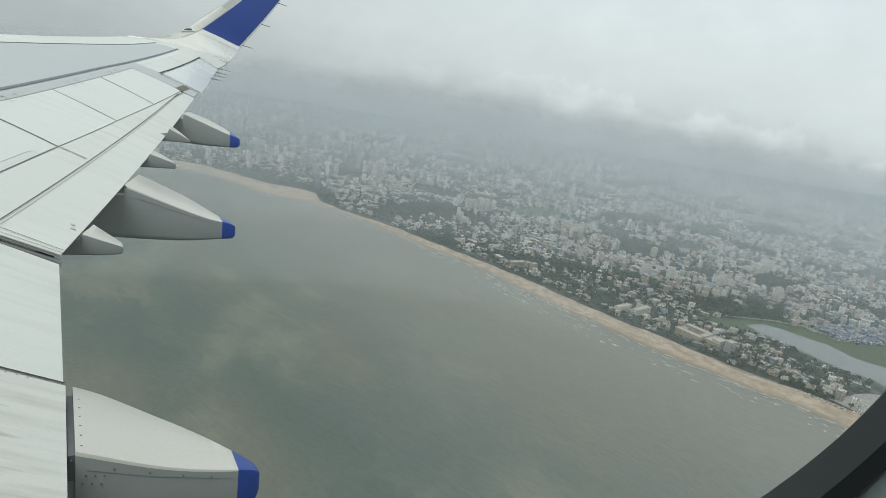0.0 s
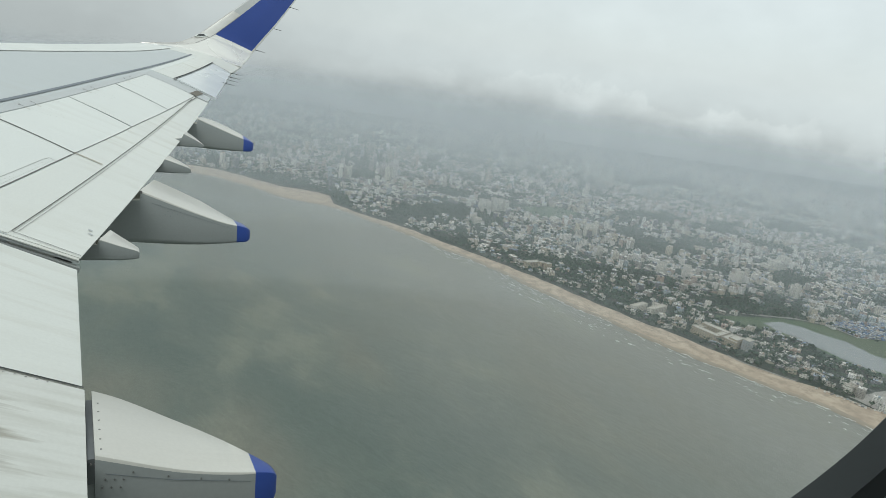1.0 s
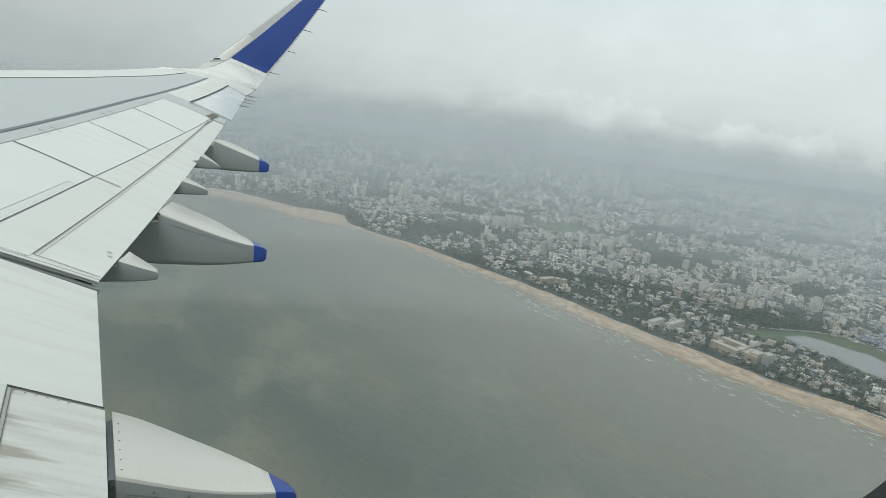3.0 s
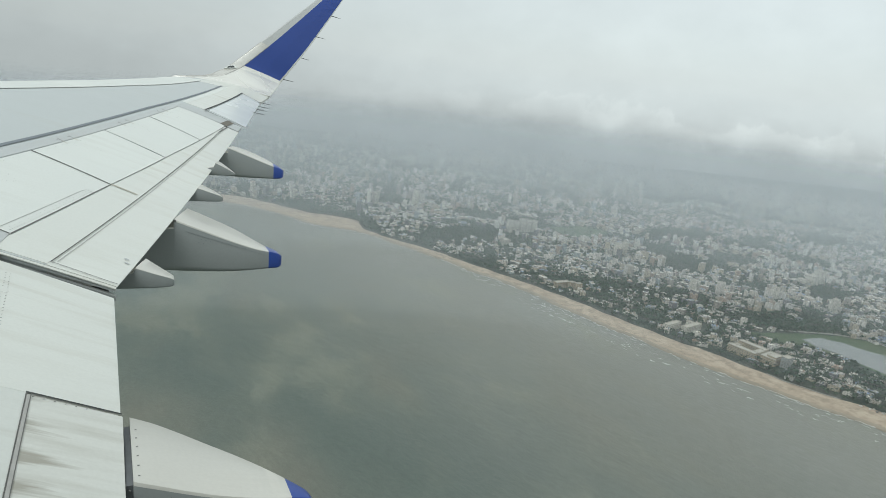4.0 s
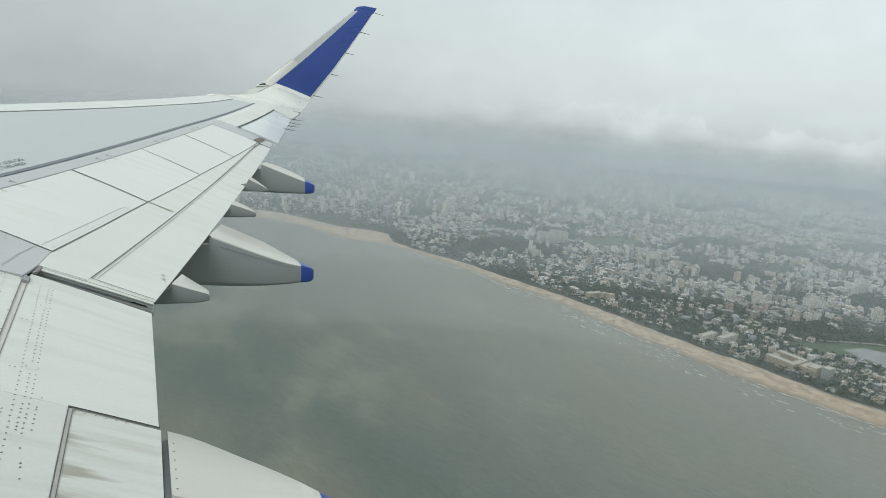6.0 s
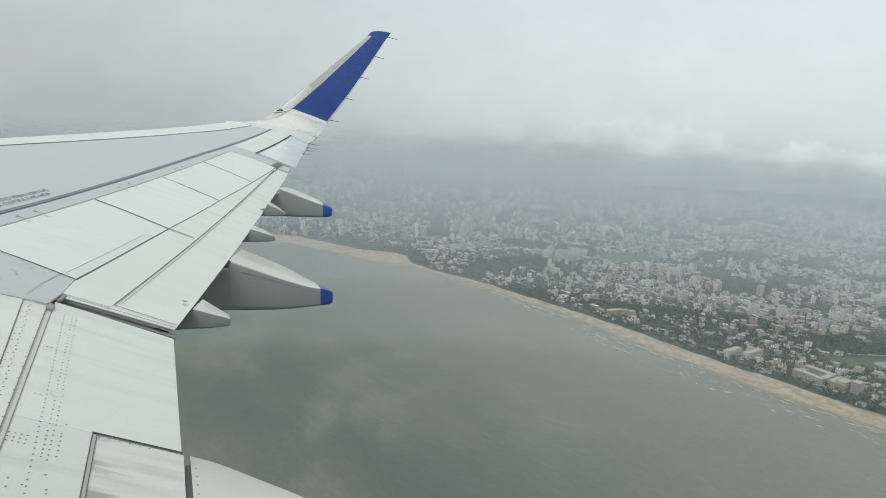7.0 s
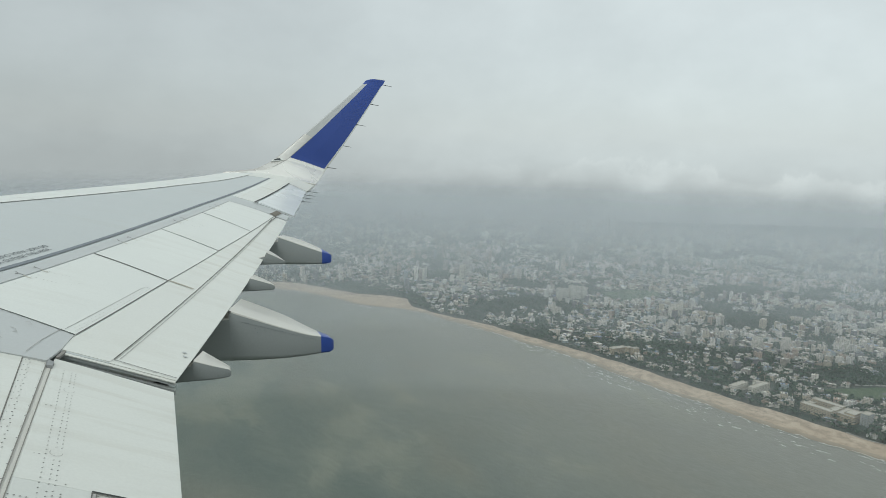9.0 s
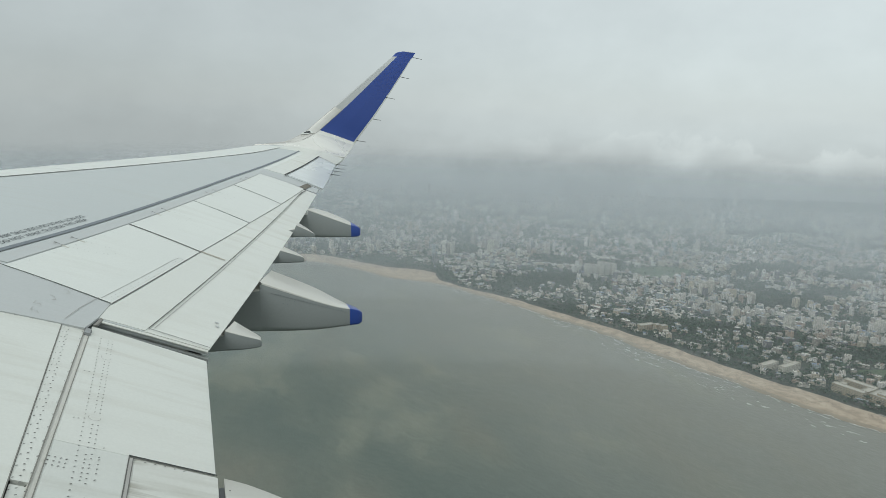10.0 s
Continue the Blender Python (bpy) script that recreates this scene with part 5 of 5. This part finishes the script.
def tree_template(seed, r, h, n, palm=False):
    """A crown of many small folded leaf clumps round short limbs; gives points, faces and the count of leaf faces."""
    q = np.random.RandomState(seed)
    v, f = [], []
    for i in range(n):
        if palm:
            a = 2 * math.pi * i / n + q.uniform(-0.2, 0.2)
            tip = np.array([math.cos(a) * r, math.sin(a) * r, h - r * q.uniform(0.1, 0.6)])
            mid = np.array([math.cos(a) * r * 0.5, math.sin(a) * r * 0.5, h + r * 0.18])
            side = np.array([-math.sin(a), math.cos(a), 0]) * r * 0.16
            k = len(v)
            v += [np.array([0, 0, h]), mid + side, tip, mid - side]
            f += [(k, k + 1, k + 2), (k, k + 2, k + 3)]
            continue
        lobe = q.randint(4)
        lc = np.array([math.cos(lobe * 1.7), math.sin(lobe * 1.7), 0]) * r * 0.38
        d = q.normal(size=3)
        d /= np.linalg.norm(d)
        d[2] = abs(d[2]) * 0.8 - 0.15
        c = np.array([0, 0, h - r * 0.55]) + lc + d * r * 0.62 * q.uniform(0.55, 1.05)
        t1 = np.cross(d, q.normal(size=3))
        t1 /= np.linalg.norm(t1) + 1e-6
        t2 = np.cross(d, t1)
        s = r * q.uniform(0.26, 0.46)
        k = len(v)
        v += [c + t1 * s, c + t2 * s * q.uniform(0.6, 1) + d * s * 0.2, c - t1 * s * q.uniform(0.6, 1), c - t2 * s, c + d * s * 0.55]
        f += [(k, k + 1, k + 4), (k + 1, k + 2, k + 4), (k + 2, k + 3, k + 4), (k + 3, k, k + 4)]
    nl = len(f)
    k = len(v)
    for zz_, rr in ((0, r * 0.07), (h * 0.75, r * 0.04)):
        v += [np.array([rr * math.cos(a), rr * math.sin(a), zz_]) for a in (0, 2.09, 4.19)]
    f += [(k + i, k + (i + 1) % 3, k + 3 + (i + 1) % 3) for i in range(3)] + [(k + i, k + 3 + (i + 1) % 3, k + 3 + i) for i in range(3)]
    return np.array(v), np.array(f), nl


TEMPL = [tree_template(s, r, h, 15) for s, r, h in ((1, 5.0, 9), (2, 6.0, 10), (3, 4.2, 8), (4, 6.8, 12))] + [tree_template(9, 3.6, 12, 9, True)]


def forest(name, spots, label):
    """One mesh of many trees; spots: x, y, kind, scale, turn."""
    vv, ff, mm, base = [], [], [], 0
    for x, y, k, s, a in spots:
        v, f, nl = TEMPL[k]
        c, sn = math.cos(a) * s, math.sin(a) * s
        vv.append(np.stack([v[:, 0] * c - v[:, 1] * sn + x, v[:, 0] * sn + v[:, 1] * c + y, v[:, 2] * s + 2.5], 1))
        ff.append(f + base)
        mm.append(np.r_[np.zeros(nl, int), np.ones(len(f) - nl, int)])
        base += len(v)
    v, f, m = np.concatenate(vv), np.concatenate(ff), np.concatenate(mm)
    me = bpy.data.meshes.new(name)
    me.vertices.add(len(v))
    me.vertices.foreach_set("co", v.astype(np.float32).ravel())
    me.loops.add(f.size)
    me.loops.foreach_set("vertex_index", f.astype(np.int32).ravel())
    me.polygons.add(len(f))
    me.polygons.foreach_set("loop_start", np.arange(0, f.size, 3, dtype=np.int32))
    me.materials.append(LEAF)
    me.materials.append(BARK)
    me.polygons.foreach_set("material_index", m.astype(np.int32))
    me.update()
    me.validate()
    return tagged(link(name, me), label, "trees", kind="stuff")


spots = []
tr = random.Random(33)
gx = 430.0
while gx < 4000:
    gy = y_land(gx) + 5.5
    step = 10.5 if gx < 1500 else (12.5 if gx < 2300 else 17)
    while True:
        gy -= step
        if gy < -3600 or math.atan2(gy, gx) < AZ_MIN:
            break
        x, y = gx + tr.uniform(-5, 5), gy + tr.uniform(-5, 5)
        if y > y_land(x) - 2:
            continue
        if not seen(x, y, 3900) or inside(LAKE, x, y) or inside(TARPS, x, y) or inside(COMPOUND, x, y) or any(math.hypot(x - a, y - b) < r * 0.8 for a, b, r in SITES):
            continue
        if inside(FIELD, x, y) and (y > -1440 or tr.random() > 0.012) or inside(PARK, x, y) and tr.random() > 0.1:
            continue
        depth_in = y_land(x) - y
        green = noise.noise(Vector((x / 170, y / 170, 0.3))) + 0.35 * noise.noise(Vector((x / 60, y / 60, 4)))
        p = 0.96 if depth_in < 24 else ((0.85 if x < 900 else 0.74) if depth_in < 330 else 0.56)
        p = 1.0 if green > 0.20 and depth_in < 330 or green > 0.25 or inside(WOOD, x, y) or inside(THICKET, x, y) or 2070 < x < 2340 and depth_in < 60 else p
        if tr.random() > p:
            continue
        if inside(LAKE, x * 1.02, y * 1.02) and tr.random() < 0.75:
            continue
        k = 4 if depth_in < 60 and tr.random() < 0.4 else tr.randrange(4)
        spots.append((x, y, k, tr.uniform(0.7, 1.25) * (1.3 if step > 15 else 1.0), tr.uniform(0, 6.28)))
    gx += step
singles = sorted(spots, key=lambda s: math.hypot(s[0] - 640, s[1] + 1240))[:110]
chosen = set(singles)
forest("town_trees", [s for s in spots if s not in chosen], "dark green broad-leaved trees and palms between the houses")


def tree_kind(k):
    v, f, nl = TEMPL[k]
    ob = thing("palm_tree" if k == 4 else "tree", "coconut palm with drooping fronds behind the beach" if k == 4 else "dark green broad-leaved tree behind the beach", "palm" if k == 4 else "tree")
    for nm, faces, mat in (("crown", f[:nl], LEAF), ("trunk", f[nl:], BARK)):
        used = np.unique(faces)
        remap = {int(a): i for i, a in enumerate(used)}
        me = bpy.data.meshes.new(nm)
        me.from_pydata([tuple(map(float, v[a])) for a in used], [], [tuple(remap[int(a)] for a in q) for q in faces])
        me.materials.append(mat)
        link(nm, me, ob)
    return ob


tree_of = {}
for x, y, k, s, a in singles:
    m = pose(x, y, 2.5, 0, 0, math.degrees(a)) @ Matrix.Scale(s, 4)
    if k not in tree_of:
        tree_of[k] = tree_kind(k)
        tree_of[k].matrix_world = pose(x, y, 2.5, 0, 0, math.degrees(a))
        tagged(tree_of[k], group="trees behind the beach")
    else:
        copy_thing(tree_of[k], pose(x, y, 2.5, 0, 0, math.degrees(a)))


# ---- banks of mist over the town, thicker with distance ----
def smooth_step(t, v, lo, hi):
    n = nd(t, "ShaderNodeMapRange", Value=v, From_Min=lo, From_Max=hi)
    n.interpolation_type = "SMOOTHERSTEP"
    return n.outputs[0]


def mist_material(name, strength, tint, fade):
    """Thin white droplets: clear at the ground and above the cloud base, thickest between."""
    m = bpy.data.materials.new(name)
    m.use_nodes = True
    t = m.node_tree
    t.nodes.clear()
    out = t.nodes.new("ShaderNodeOutputMaterial")
    p = where(t)
    z = nd(t, "ShaderNodeSeparateXYZ", Vector=p).outputs[2]
    n = noise_out(t, scaled(t, p, (0.0011, 0.0011, 0.0020)), 1.0, 1.5, 0.5)
    f = math_node(t, "MULTIPLY", smooth_step(t, z, -4.0, 70.0), math_node(t, "SUBTRACT", 1.0, smooth_step(t, z, *fade)))
    f = math_node(t, "MULTIPLY", f, ramp(t, n, [(0.25, 0.8), (0.75, 1.06)], "EASE"))
    f = math_node(t, "MULTIPLY", f, strength, True)
    tr_ = t.nodes.new("ShaderNodeBsdfTransparent")
    di = nd(t, "ShaderNodeBsdfDiffuse", Color=(*tint, 1))
    tl = nd(t, "ShaderNodeBsdfTranslucent", Color=(*tint, 1))
    body = t.nodes.new("ShaderNodeMixShader")
    t.links.new(di.outputs[0], body.inputs[1])
    t.links.new(tl.outputs[0], body.inputs[2])
    mx = t.nodes.new("ShaderNodeMixShader")
    t.links.new(f, mx.inputs[0])
    t.links.new(tr_.outputs[0], mx.inputs[1])
    t.links.new(body.outputs[0], mx.inputs[2])
    t.links.new(mx.outputs[0], out.inputs[0])
    return m


MIST = (0.730, 0.780, 0.812)
for radius, strength, fade in ((1350, 0.14, (400, 478)), (1850, 0.20, (352, 459)), (2250, 0.235, (313, 444)), (2650, 0.25, (275, 428)), (3050, 0.25, (236, 413)), (3500, 0.25, (193, 396)), (4050, 0.25, (140, 374))):
    bm = bmesh.new()
    prev = None
    for i in range(121):
        a = radians(-78 + 130 * i / 120)
        col = [bm.verts.new((radius * math.cos(a), radius * math.sin(a), zz_)) for zz_ in (3, 525)]
        if prev:
            bm.faces.new((prev[0], col[0], col[1], prev[1]))
        prev = col
    ob = tagged(part("mist_bank", bm, mist_material("mist", strength, MIST, fade), smooth=True), "thin grey bank of monsoon mist over the town", "mist", kind="structure")
    ob.visible_shadow = False
